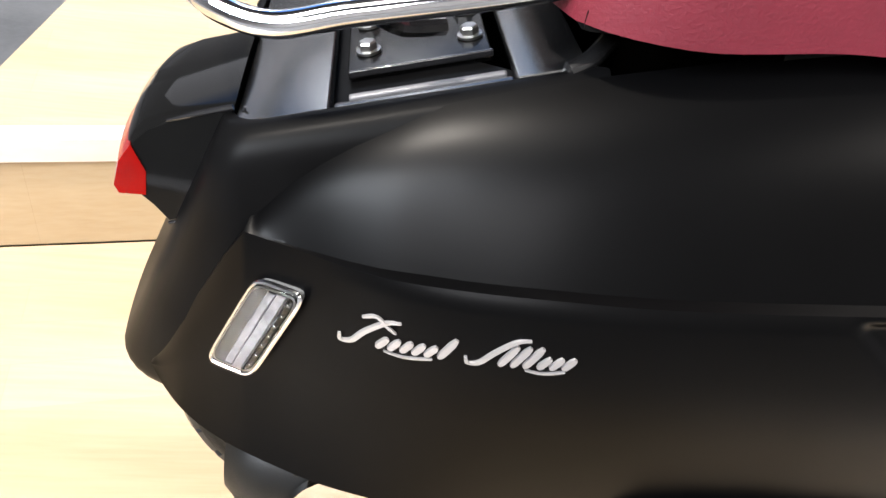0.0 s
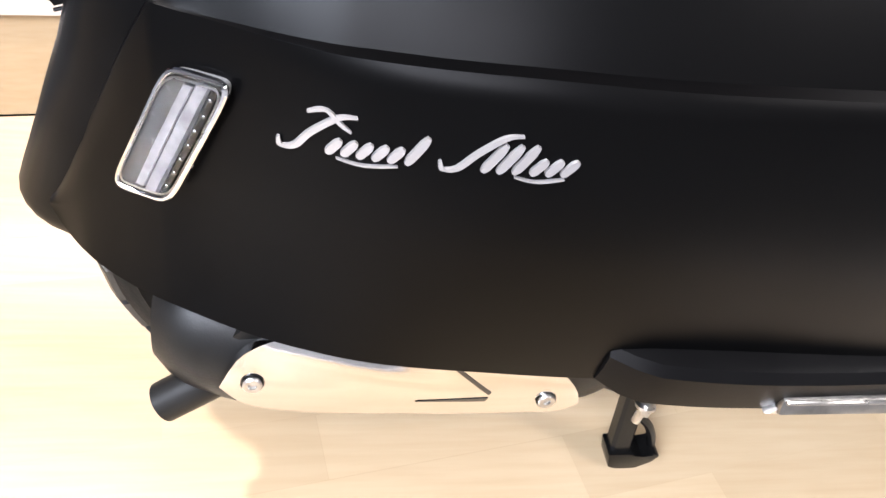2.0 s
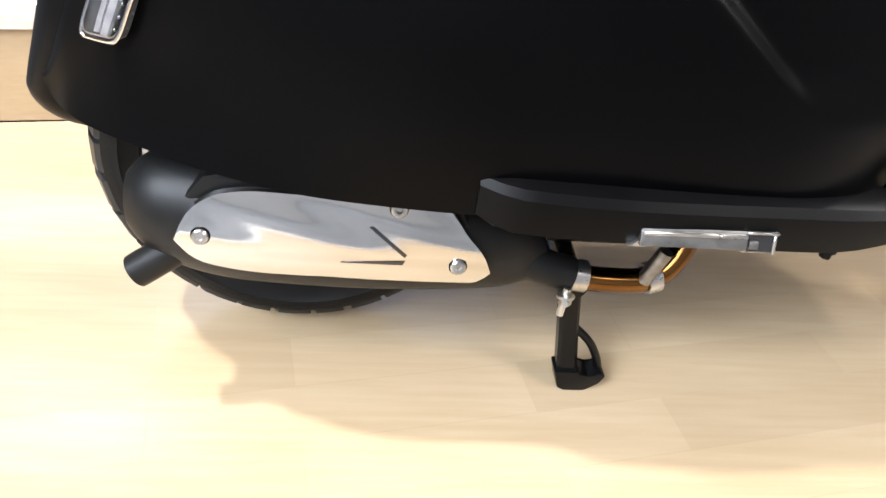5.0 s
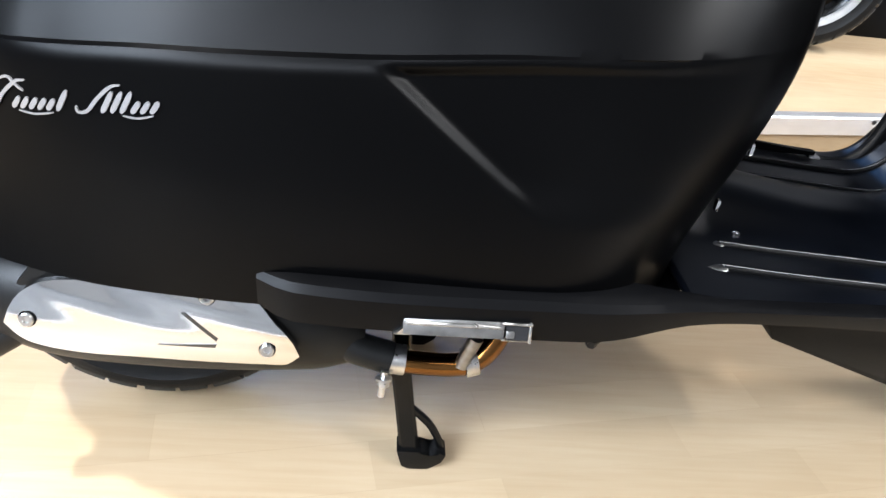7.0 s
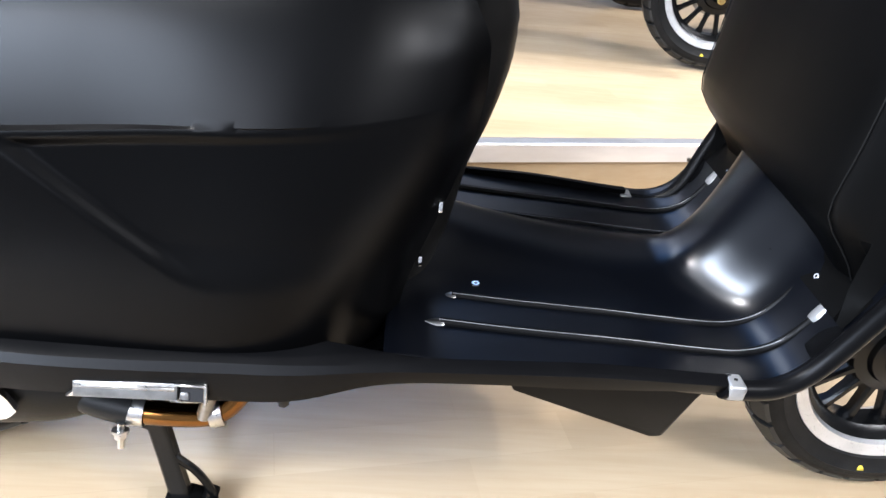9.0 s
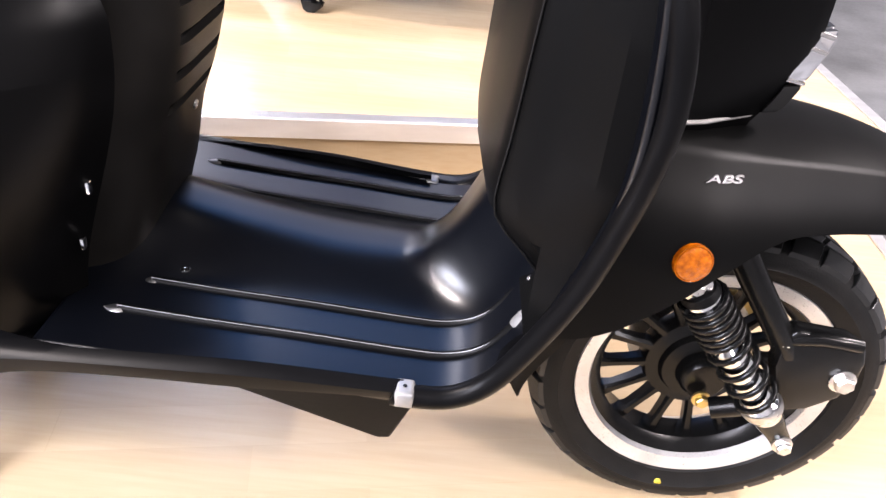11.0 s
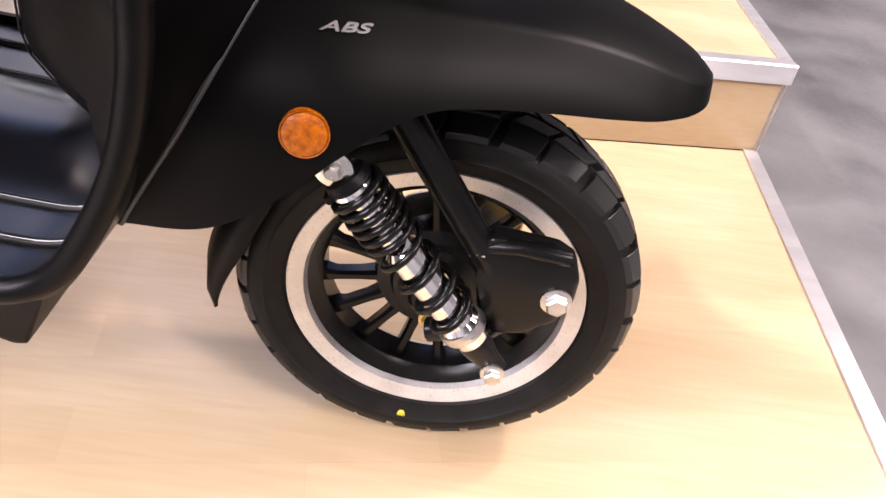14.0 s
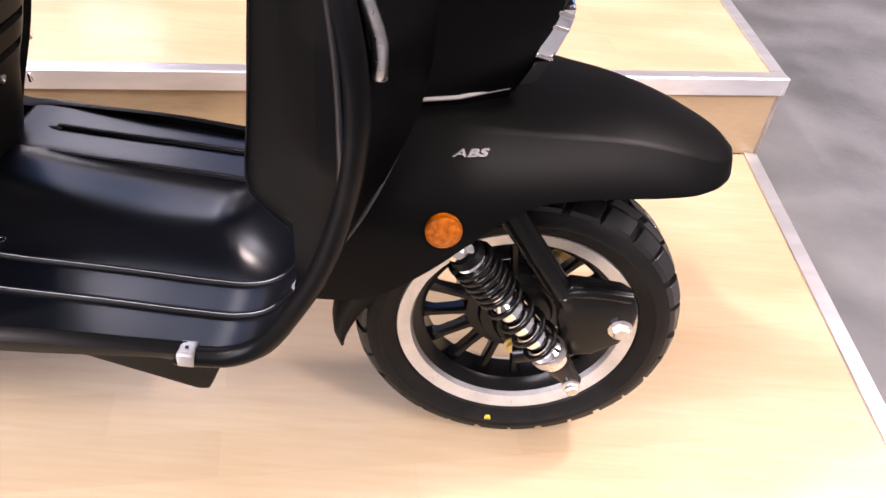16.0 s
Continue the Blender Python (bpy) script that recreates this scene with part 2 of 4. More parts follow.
def part(name, bm, material, parent=None, label="", sharp=38):
    """Links a bmesh as one mesh object under a thing or a part."""
    me = bpy.data.meshes.new(name)
    bmesh.ops.recalc_face_normals(bm, faces=bm.faces)
    bm.to_mesh(me)
    bm.free()
    return place(name, finish(me, material, sharp), parent, label)


def sheet(rows, wrap_u=False, wrap_v=False, caps=False):
    """A bmesh of a grid of points."""
    bm = bmesh.new()
    vs = [[bm.verts.new(p) for p in r] for r in rows]
    nu, nv = len(vs), len(vs[0])
    for i in range(nu if wrap_u else nu - 1):
        for j in range(nv if wrap_v else nv - 1):
            q = [vs[i][j], vs[(i + 1) % nu][j], vs[(i + 1) % nu][(j + 1) % nv], vs[i][(j + 1) % nv]]
            try:
                bm.faces.new(q)
            except ValueError:
                pass
    if caps:
        bm.faces.new(vs[0])
        bm.faces.new(vs[-1][::-1])
    return bm


def thick(ob, depth, offset=-1.0):
    mod = ob.modifiers.new("thickness", "SOLIDIFY")
    mod.thickness, mod.offset = depth, offset
    return ob


def box(cx, cy, cz, sx, sy, sz, bevel=0.004, segments=2, turn=None):
    bm = bmesh.new()
    bmesh.ops.create_cube(bm, size=1.0)
    bmesh.ops.scale(bm, vec=(sx, sy, sz), verts=bm.verts)
    if bevel:
        bmesh.ops.bevel(bm, geom=list(bm.edges), offset=bevel, segments=segments, affect="EDGES", profile=0.6)
    if turn is not None:
        bmesh.ops.transform(bm, matrix=turn, verts=bm.verts)
    bmesh.ops.translate(bm, vec=(cx, cy, cz), verts=bm.verts)
    return bm


def prism(outline, y0, y1, bevel=0.004, segments=2):
    """An outline in x and z, from y0 to y1, with rounded edges."""
    bm = bmesh.new()
    a = [bm.verts.new((x, y0, z)) for x, z in outline]
    b = [bm.verts.new((x, y1, z)) for x, z in outline]
    bm.faces.new(a)
    bm.faces.new(b[::-1])
    for i in range(len(a)):
        j = (i + 1) % len(a)
        bm.faces.new((a[i], b[i], b[j], a[j]))
    if bevel:
        bmesh.ops.bevel(bm, geom=[e for e in bm.edges], offset=bevel, segments=segments, affect="EDGES", profile=0.6)
    return bm


def curve_points(knots, n=8):
    """A smooth line through the knots."""
    k = [Vector(p) for p in knots]
    out = []
    for i in range(len(k) - 1):
        p0, p1, p2, p3 = k[max(i - 1, 0)], k[i], k[i + 1], k[min(i + 2, len(k) - 1)]
        for s in range(n):
            t = s / n
            out.append(0.5 * (2 * p1 + (p2 - p0) * t + (2 * p0 - 5 * p1 + 4 * p2 - p3) * t * t + (3 * p1 - p0 - 3 * p2 + p3) * t**3))
    out.append(k[-1])
    return out


def tube(points, radius, sides=10, flat=1.0):
    """A round bar along a line; radius may be a list. flat squeezes it upright."""
    pts = [Vector(p) for p in points]
    rows, side = [], None
    for i, p in enumerate(pts):
        d = (pts[min(i + 1, len(pts) - 1)] - pts[max(i - 1, 0)]).normalized()
        if side is None:
            side = d.orthogonal().normalized()
        side = (side - d * side.dot(d)).normalized()
        up = d.cross(side)
        r = radius[i] if isinstance(radius, (list, tuple)) else radius
        rows.append([p + r * (math.cos(a) * side + math.sin(a) * up * flat) for a in (2 * math.pi * k / sides for k in range(sides))])
    return sheet(rows, wrap_v=True, caps=True)


def lathe(profile, base, axis, sides=32, closed=False):
    """A profile of (along, radius) turned round an axis from base."""
    a = Vector(axis).normalized()
    s = a.orthogonal().normalized()
    u = a.cross(s)
    b = Vector(base)
    rows = [[b + a * h + r * (math.cos(t) * s + math.sin(t) * u) for t in (2 * math.pi * k / sides for k in range(sides))] for h, r in profile]
    return sheet(rows, wrap_u=closed, wrap_v=True, caps=not closed)


def mirrored(points, s):
    return [(x, y * s, z) for x, y, z in points]


def hex_bolt(name, at, axis, r, depth, parent, material=None, label=""):
    """A bolt head with a washer and a chamfered hexagon."""
    a = Vector(axis).normalized()
    b = Vector(at)
    bm = lathe([(0, r * 1.35), (depth * 0.25, r * 1.35), (depth * 0.3, r)], b, a, 18)
    other = lathe([(depth * 0.3, r), (depth * 0.85, r), (depth, r * 0.82)], b, a, 6)
    me = bpy.data.meshes.new("head")
    other.to_mesh(me)
    other.free()
    bm.from_mesh(me)
    return part(name, bm, material or STEEL, parent, label, sharp=25)


def round_screw(name, at, axis, r, parent, material=None):
    """A domed screw with a cross slot."""
    bm = lathe([(0, r), (r * 0.25, r), (r * 0.42, r * 0.8), (r * 0.42, r * 0.45), (r * 0.12, r * 0.35)], at, axis, 14)
    return part(name, bm, material or CHROME, parent, sharp=30)


# ---- the hall ----
def area_lamp(x, y, z, w, d, watts, colour):
    data = bpy.data.lights.new("hall_lamp", "AREA")
    data.shape, data.size, data.size_y, data.energy, data.color = "RECTANGLE", w, d, watts, colour
    ob = new("hall_lamp_light", data)
    ob.location = (x, y, z - 0.06)


def tilted_light_panel(eye, target, w, h, watts, colour):
    """A big soft light panel on rods, tilted down at the stands; unseen, added for highlights."""
    at = look(eye, target)
    data = bpy.data.lights.new("highlight_lamp", "AREA")
    data.shape, data.size, data.size_y, data.energy, data.color = "RECTANGLE", w, h, watts, colour
    new("highlight_light", data).matrix_world = at
    screen = tagged(new("added_light_panel"), "big bluish white light panel, added unseen for side panel highlights", "screen")
    screen.matrix_world = at
    part("backing", box(0, 0, 0.06, w + 0.12, h + 0.12, 0.05, 0.01), WALL, screen)
    for sx in (-1, 1):
        foot = at.inverted() @ Vector((*(at @ Vector((sx * w * 0.4, 0, 0.08))).xy, 9.44))
        part("rod", tube([(sx * w * 0.4, 0, 0.08), foot], 0.008, 6), STEEL, screen)


HALL_Z = -0.16
hall = tagged(part("floor", box(0, 0, HALL_Z - 0.05, 16, 12, 0.1, 0), CONCRETE), "grey polished concrete hall floor with faint stains", "floor", kind="structure")
tagged(part("wall_north", box(0, 6.1, 4.6, 16.2, 0.2, 9.7, 0), WALL), "plain dark grey wall of the hall", "wall", kind="structure")
tagged(part("wall_south", box(0, -6.1, 4.6, 16.2, 0.2, 9.7, 0), PALEWALL), "plain pale grey wall of the hall", "wall", kind="structure")
tagged(part("wall_east", box(8.1, 0, 4.6, 0.2, 12, 9.7, 0), WALL), "plain dark grey wall of the hall", "wall", kind="structure")
tagged(part("wall_west", box(-8.1, 0, 4.6, 0.2, 12, 9.7, 0), WALL), "plain dark grey wall of the hall", "wall", kind="structure")
tagged(part("ceiling", box(0, 0, 9.5, 16, 12, 0.1, 0), CEIL), "plain dark hall ceiling", "ceiling", kind="structure")
tagged(part("led_wall", box(-2.8, 5.9, 5.1, 6.4, 0.12, 5.0, 0.01), LEDWALL), "large glowing blue screen hung on the hall wall", "screen")

# two unseen sources, added where the side panel highlights point
tilted_light_panel((-5.2, -3.5, 4.3), (-1.25, -0.21, 0.62), 3.2, 2.0, 1550, (0.84, 0.92, 1.0))
tilted_light_panel((-2.9, -5.1, 3.8), (-1.3, -0.2, 0.62), 2.4, 1.7, 330, (0.96, 0.97, 1.0))
for lamp in LAMPS:
    area_lamp(*lamp)
    x, y, z, w, d, watts, colour = lamp
    fixture = tagged(new("ceiling_light"), "flat white ceiling light panel hung from the ceiling", "lamp", "hall lamps")
    fixture.location = (x, y, z)
    part("housing", box(0, 0, 0.02, w + 0.1, d + 0.1, 0.05, 0.005), WALL, fixture)
    for sx in (-1, 1):
        part("rod", tube([(sx * w * 0.4, 0, 0.04), (sx * w * 0.4, 0, 9.45 - z)], 0.006, 6), STEEL, fixture)


# ---- the two wooden stands ----
def step_y(x):
    """The front of the upper stand, which lies at a slant to the scooter."""
    return 0.8 + 0.1745 * x


def plank_slab(name, corners, z0, z1, material, parent, label=""):
    bm = bmesh.new()
    lo = [bm.verts.new((x, y, z0)) for x, y in corners]
    hi = [bm.verts.new((x, y, z1)) for x, y in corners]
    bm.faces.new(lo[::-1])
    bm.faces.new(hi)
    n = len(lo)
    for i in range(n):
        bm.faces.new((lo[i], lo[(i + 1) % n], hi[(i + 1) % n], hi[i]))
    return part(name, bm, material, parent, label, sharp=20)


def trim_bar(name, a, b, parent, profile):
    """An angle profile of aluminium between two points; profile in (outwards, up)."""
    a, b = Vector(a), Vector(b)
    d = (b - a).normalized()
    out = d.cross(Vector((0, 0, 1))).normalized()
    rows = [[p + out * o + Vector((0, 0, 1)) * u for o, u in profile] for p in (a, b)]
    return part(name, sheet(rows, wrap_v=True, caps=True), ALU, parent, sharp=25)


STEP = 0.22
ANGLE = [(-0.03, 0.0045), (0.003, 0.0045), (0.006, 0.001), (0.006, -0.032), (0.0025, -0.032), (0.0025, 0.0), (-0.03, 0.0)]
NOSE = [(y, z if z > -0.01 else z - 0.009) for y, z in ANGLE]
DEPTH = 1.4
EDGE_X = 0.64
front_y = step_y(EDGE_X) - DEPTH
lower = tagged(new("lower_stand"), "low display stand of pale oak boards with aluminium edge", "display stand", kind="structure")
plank_slab("top_board", [(-3.4, step_y(-3.4) - DEPTH), (EDGE_X, front_y), (0.695, step_y(0.695)), (-3.4, step_y(-3.4))], -0.03, 0.004, WOOD, lower)
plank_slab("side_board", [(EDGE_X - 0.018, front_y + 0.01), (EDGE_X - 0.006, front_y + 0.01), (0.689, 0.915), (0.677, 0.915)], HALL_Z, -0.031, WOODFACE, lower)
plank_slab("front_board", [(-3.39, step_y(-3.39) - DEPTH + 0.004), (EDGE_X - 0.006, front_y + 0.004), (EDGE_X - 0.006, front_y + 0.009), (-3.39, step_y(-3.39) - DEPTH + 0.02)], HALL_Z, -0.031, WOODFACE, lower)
trim_bar("edge_trim", (EDGE_X, front_y, 0.004), (0.697, 0.918, 0.004), lower, ANGLE)
trim_bar("edge_trim", (-3.4, step_y(-3.4) - DEPTH, 0.004), (EDGE_X - 0.001, front_y, 0.004), lower, ANGLE)
upper = tagged(new("upper_stand"), "raised display stand of pale oak boards with aluminium nosing", "display stand", kind="structure")
plank_slab("top_board", [(-2.06, step_y(-2.06)), (0.70, step_y(0.70)), (0.745, 4.2), (-1.9, 4.2)], STEP - 0.03, STEP, WOOD, upper)
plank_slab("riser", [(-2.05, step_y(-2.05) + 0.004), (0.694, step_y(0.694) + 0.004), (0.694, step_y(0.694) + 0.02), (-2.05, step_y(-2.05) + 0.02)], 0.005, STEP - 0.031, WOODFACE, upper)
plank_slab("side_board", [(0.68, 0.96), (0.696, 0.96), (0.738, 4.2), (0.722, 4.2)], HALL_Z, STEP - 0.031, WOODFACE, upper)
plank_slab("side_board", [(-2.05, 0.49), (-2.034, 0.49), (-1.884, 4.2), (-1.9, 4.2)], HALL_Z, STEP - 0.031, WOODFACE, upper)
trim_bar("nosing", (-2.06, step_y(-2.06), STEP), (0.7085, step_y(0.7085), STEP), upper, NOSE)
trim_bar("nosing", (0.7027, step_y(0.703) + 0.032, STEP), (0.748, 4.2, STEP), upper, NOSE)
trim_bar("corner_trim", (0.699, step_y(0.703) - 0.002, 0.002), (0.7, step_y(0.703) - 0.002, STEP - 0.03), upper, [(-0.008, 0.0), (0.008, 0.0), (0.008, 0.01), (-0.008, 0.01)])
tagged(part("black_display_box", box(0.575, 1.79, STEP + 0.2, 0.25, 0.22, 0.4, 0.006), PLASTIC), "black display box standing on the upper stand", "box")


# ---- the scooter ----
scooter = tagged(new("motor_scooter"), "matte black retro motor scooter with maroon seat on its stand", "scooter", "scooters on show")


# side panels
def cowl_half(x):
    return spline(x, [-1.591, -1.56, -1.53, -1.5, -1.44, -1.37, -1.28, -1.1, -0.95, -0.85, -0.78, -0.73, -0.7, -0.68],
                  [0.142, 0.163, 0.177, 0.19, 0.219, 0.243, 0.26, 0.268, 0.272, 0.264, 0.245, 0.218, 0.19, 0.158])


def cowl_bottom(x):
    return spline(x, [-1.591, -1.581, -1.56, -1.5, -1.46, -1.4, -1.35, -1.3, -1.2, -1.0, -0.68], [0.392, 0.38, 0.377, 0.375, 0.37, 0.36, 0.352, 0.347, 0.344, 0.343, 0.35])


def cowl_crease(x):
    return spline(x, [-1.49, -1.44, -1.37, -1.3, -1.22, -1.1, -0.97, -0.87, -0.78, -0.68], [0.566, 0.571, 0.577, 0.584, 0.588, 0.595, 0.608, 0.614, 0.62, 0.626])


def cowl_top(x):
    return spline(x, [-1.591, -1.583, -1.569, -1.545, -1.523, -1.505, -1.483, -1.46, -1.408, -1.334, -1.22, -1.1, -1.0, -0.8, -0.68],
                  [0.394, 0.412, 0.442, 0.489, 0.536, 0.569, 0.599, 0.62, 0.649, 0.676, 0.706, 0.731, 0.744, 0.75, 0.735])


def cowl_y(x, z):
    """Half width of the panel at a place, below its crease or above."""
    w, zb, zt = cowl_half(x), cowl_bottom(x), cowl_top(x)
    zc = min(cowl_crease(x), zt - 0.001)
    if z <= zc:
        t = (z - zb) / max(zc - zb, 0.01)
        flare = spline(x, [-1.591, -1.58, -1.56, -1.53, -1.5, -1.46, -1.4, -1.3, -1.2, -0.68], [0.0, 0.004, 0.014, 0.024, 0.028, 0.024, 0.013, -0.006, -0.01, -0.012])
        shoulder = max(0.0, 1 - (zc - z) / 0.014)
        y = flare * max(0.0, 1 - t / 0.75) ** 2 + w * (1 - (0.03 + 0.05 * smooth((-1.4 - x) / 0.09)) * max(0.0, (t - 0.5) / 0.5) ** 2) - 0.0045 * shoulder**2 * smooth((x + 1.47) / 0.12) * smooth((-0.8 - x) / 0.12)
        # the slanting step towards the front
        across = (x + 1.094) * 0.631 + (z - 0.591) * 0.776
        y -= 0.0105 * smooth((across + 0.012) / 0.016) * smooth((z - 0.455) / 0.05) * smooth((-0.72 - x) / 0.26) * smooth((zc - z) / 0.016)
        return y
    lip = 0.013 * smooth((x + 1.5) / 0.13) * smooth((-0.84 - x) / 0.2)
    y0 = w * (0.97 - 0.05 * smooth((-1.4 - x) / 0.09)) - lip
    s = min((z - zc) / max(zt - zc, 0.01), 1.0)
    return y0 - (y0 - min(0.142, y0 - 0.003)) * (0.62 * s + 0.1 * s * s + 0.28 * s**6)


def cowl_shift(x, z):
    """The front edge leans back towards the ground."""
    return -0.07 * smooth((x + 1.0) / 0.32) * smooth((0.64 - z) / 0.3) - smooth((x + 0.88) / 0.2) * (0.013 + 0.03 * smooth((z - 0.66) / 0.08))


def side_panel(s):
    xs = [-1.591 + 0.911 * (i / 400) for i in range(401)]
    rows = []
    for x in xs:
        zb, zt = cowl_bottom(x), cowl_top(x)
        zc = min(cowl_crease(x), zt - 0.001)
        zs = [zb + (zc - zb) * k / 88 for k in range(83)] + [zc + (zb - zc) * 6 / 88 * (1 - k / 8) for k in range(1, 9)] + [zc + (zt - zc) * (0.012 + 0.988 * k / 22) for k in range(23)]
        row = [(x, s * max(cowl_y(x, zb) - 0.03, 0.05), zb + 0.004)] + [(x + cowl_shift(x, z), s * cowl_y(x, z), z) for z in zs]
        rows.append(row)
    last = rows[-1]
    rows.append([(x - 0.012, y - s * 0.02, z) for x, y, z in last])
    ob = part("side_panel", sheet(rows), MATTE, scooter, "matte black steel side panel with a long crease", sharp=32)
    return ob


for s in (-1, 1):
    panel = side_panel(s)

    # badge: two groups of slanting plain strokes of silver, with no letters
    def on_panel(x, z, lift=0.0015):
        return Vector((x + cowl_shift(x, z), s * (cowl_y(x, z) + lift), z))

    def ribbon(path, width):
        """A flat raised pen stroke on the panel, broad on its stems and thin at both ends and on the way round."""
        rows = []
        n = len(path)
        for k, (x, z) in enumerate(path):
            a, b = path[max(k - 1, 0)], path[min(k + 1, n - 1)]
            nx, nz = b[0] - a[0], b[1] - a[1]
            d = max(math.hypot(nx, nz), 1e-6)
            end = min(1.0, 0.45 + 2.4 * min(k, n - 1 - k) / n)
            w = width * end * (0.5 + 0.5 * abs(nz) / d)
            px, pz = w * nz / d, -w * nx / d
            rows.append([on_panel(x + px, z + pz, -0.001), on_panel(x + 0.88 * px, z + 0.88 * pz, 0.0021), on_panel(x - 0.88 * px, z - 0.88 * pz, 0.0021), on_panel(x - px, z - pz, -0.001)])
        return sheet(rows, wrap_v=True, caps=True)

    def stroke(knots, width):
        path = [(p.x, p.z) for p in curve_points([(u, 0, v) for u, v in knots], 7)]
        path = [(-1.436 + 0.00102 * (u + 0.36 * v), 0.00092 * v) for u, v in path]
        return ribbon([(x, 0.5145 + 0.125 * (x + 1.435) + z) for x, z in path], 0.001 * width)

    short, tall = ((0, 1), (1.6, 5.5), (3.4, 11)), ((0, 1), (1.4, 9), (3.0, 20))
    for knots, width in ((((-3, 6), (0, 0.5), (7, 2), (11, 13), (20, 25), (29, 27)), 2.0), (((4, 26), (12, 29), (22, 22), (30, 17)), 1.6), (((30, -1.5), (45, -4), (62, -1.5)), 1.1),
                         (((80, 6), (84, 0.5), (91, 2), (96, 13), (104, 24), (112, 26)), 1.9), (((122, -1.5), (135, -4), (148, -1.5)), 1.1)):
        part("badge_stroke", stroke(knots, width), BADGE, panel)
    for at, shape in ((24, short), (32, short), (40, short), (48, short), (56, short), (65, tall), (104, tall), (112, tall), (120, tall), (129, short), (137, short), (145, short)):
        part("badge_stroke", stroke([(at + u, v) for u, v in shape], 2.7), BADGE, panel)

    # chrome slips that stand in for bright gaps at the panel's front edge
    for x, z in ((-0.727, 0.511), (-0.743, 0.446)):
        part("panel_gap_glint", box(x, s * 0.172, z, 0.004, 0.008, 0.013, 0.0015), CHROME, panel)

    # rear turn lamp
    tl, tr, br, bl = (Vector((x, s * y, z)) for x, y, z in ((-1.495, 0.186, 0.538), (-1.460, 0.2055, 0.542), (-1.498, 0.2035, 0.456), (-1.532, 0.187, 0.455)))
    out = Vector((-0.45, s * 0.88, 0.08)).normalized()

    def lens_point(a, grow, lift):
        c, q = math.cos(a), math.sin(a)
        u = 0.5 + 0.5 * grow * math.copysign(abs(c) ** 0.32, c)
        v = 0.5 + 0.5 * grow * math.copysign(abs(q) ** 0.25, q)
        return tl.lerp(tr, u).lerp(bl.lerp(br, u), v) + out * lift

    def lamp_shell(grow, low, high, crown):
        steps = ((low, 1.0), (high * 0.7, 1.0), (high, 0.93), (high + crown, 0.55), (high + crown * 1.2, 0.1))
        return sheet([[lens_point(2 * math.pi * k / 40, grow * g, lift) for k in range(40)] for lift, g in steps], wrap_v=True, caps=True)

    lamp = part("turn_lamp", lamp_shell(1.0, -0.03, 0.001, 0.0), LAMPGREY, scooter, "clear rear turn lamp with chrome rim")
    ring = [lens_point(2 * math.pi * k / 40, 1.0, 0.0035) for k in range(40)]
    part("rim", tube(ring + ring[:1], 0.0019, 8), CHROME, lamp)
    inner = [lens_point(2 * math.pi * k / 40, 0.9, 0.004) for k in range(40)]
    part("inner_rim", tube(inner + inner[:1], 0.0008, 6), STEEL, lamp)
    part("lens", lamp_shell(0.97, 0.0015, 0.0065, 0.003), GLASS, lamp)

    def on_face(u, v, lift):
        return tl.lerp(tr, u).lerp(bl.lerp(br, u), v) + out * (lift - 0.0022)

    def band(cuts, v0, v1):
        return sheet([[on_face(u, v0 + (v1 - v0) * k / 4, lift) for u, lift in cuts] for k in range(5)])

    part("reflector_strip", band(((0.34, 0.0035), (0.36, 0.0062), (0.5, 0.0068), (0.52, 0.0055)), 0.08, 0.92), LAMPWHITE, lamp, "bright white reflector strip")
    part("reflector_strip", band(((0.53, 0.0055), (0.55, 0.0068), (0.72, 0.0066), (0.75, 0.0035)), 0.06, 0.95), LAMPWHITE, lamp)
    part("lamp_channel", band(((0.76, 0.0035), (0.8, 0.0055), (0.88, 0.0055), (0.91, 0.0035)), 0.08, 0.94), GLOSS, lamp)
    for k in range(7):
        p = on_face(0.83 + 0.012 * (k % 2), 0.14 + 0.12 * k, 0.006)
        part("lamp_diode", lathe([(0, 0.0014), (0.0008, 0.0013), (0.0013, 0.0006)], p, out, 8), CHROME, lamp)


# rear body between the panels
def deck_z(x):
    return 0.6295 + 0.283 * (x + 1.5)


def tail_slice(z):
    """One level of the tail: straight flanks, rounded rear corners, a slightly bowed back."""
    xr = spline(z, [0.318, 0.325, 0.337, 0.35, 0.358, 0.364, 0.372, 0.397, 0.4285, 0.462, 0.495, 0.544, 0.588, 0.63], [-1.614, -1.622, -1.629, -1.6325, -1.633, -1.632, -1.629, -1.6185, -1.6055, -1.5925, -1.579, -1.563, -1.546, -1.527])
    half = spline(z, [0.318, 0.335, 0.36, 0.4, 0.5, 0.57, 0.6, 0.614, 0.622, 0.627, 0.63], [0.098, 0.12, 0.138, 0.154, 0.167, 0.161, 0.157, 0.153, 0.148, 0.142, 0.134])
    lean = 0.283 * smooth((z - 0.5) / 0.1)
    rc = spline(z, [0.335, 0.4, 0.5, 0.56, 0.6, 0.63], [0.066, 0.074, 0.074, 0.05, 0.03, 0.024])
    side = [(-1.27 + (xr + rc + 1.27) * k / 12, half) for k in range(12)]
    side += [(xr + rc - rc * math.sin(a), half - rc + rc * math.cos(a)) for a in (math.pi / 2 * k / 8 for k in range(9))]
    side += [(xr - 0.003 * (1 - (1 - t) ** 2), (half - rc) * (1 - t)) for t in (k / 6 for k in range(1, 6))]
    ring = [(x, -y) for x, y in side] + [(xr - 0.003, 0.0)] + side[::-1]
    return [(x, y, z + lean * max(x + 1.5, -0.05)) for x, y in ring]


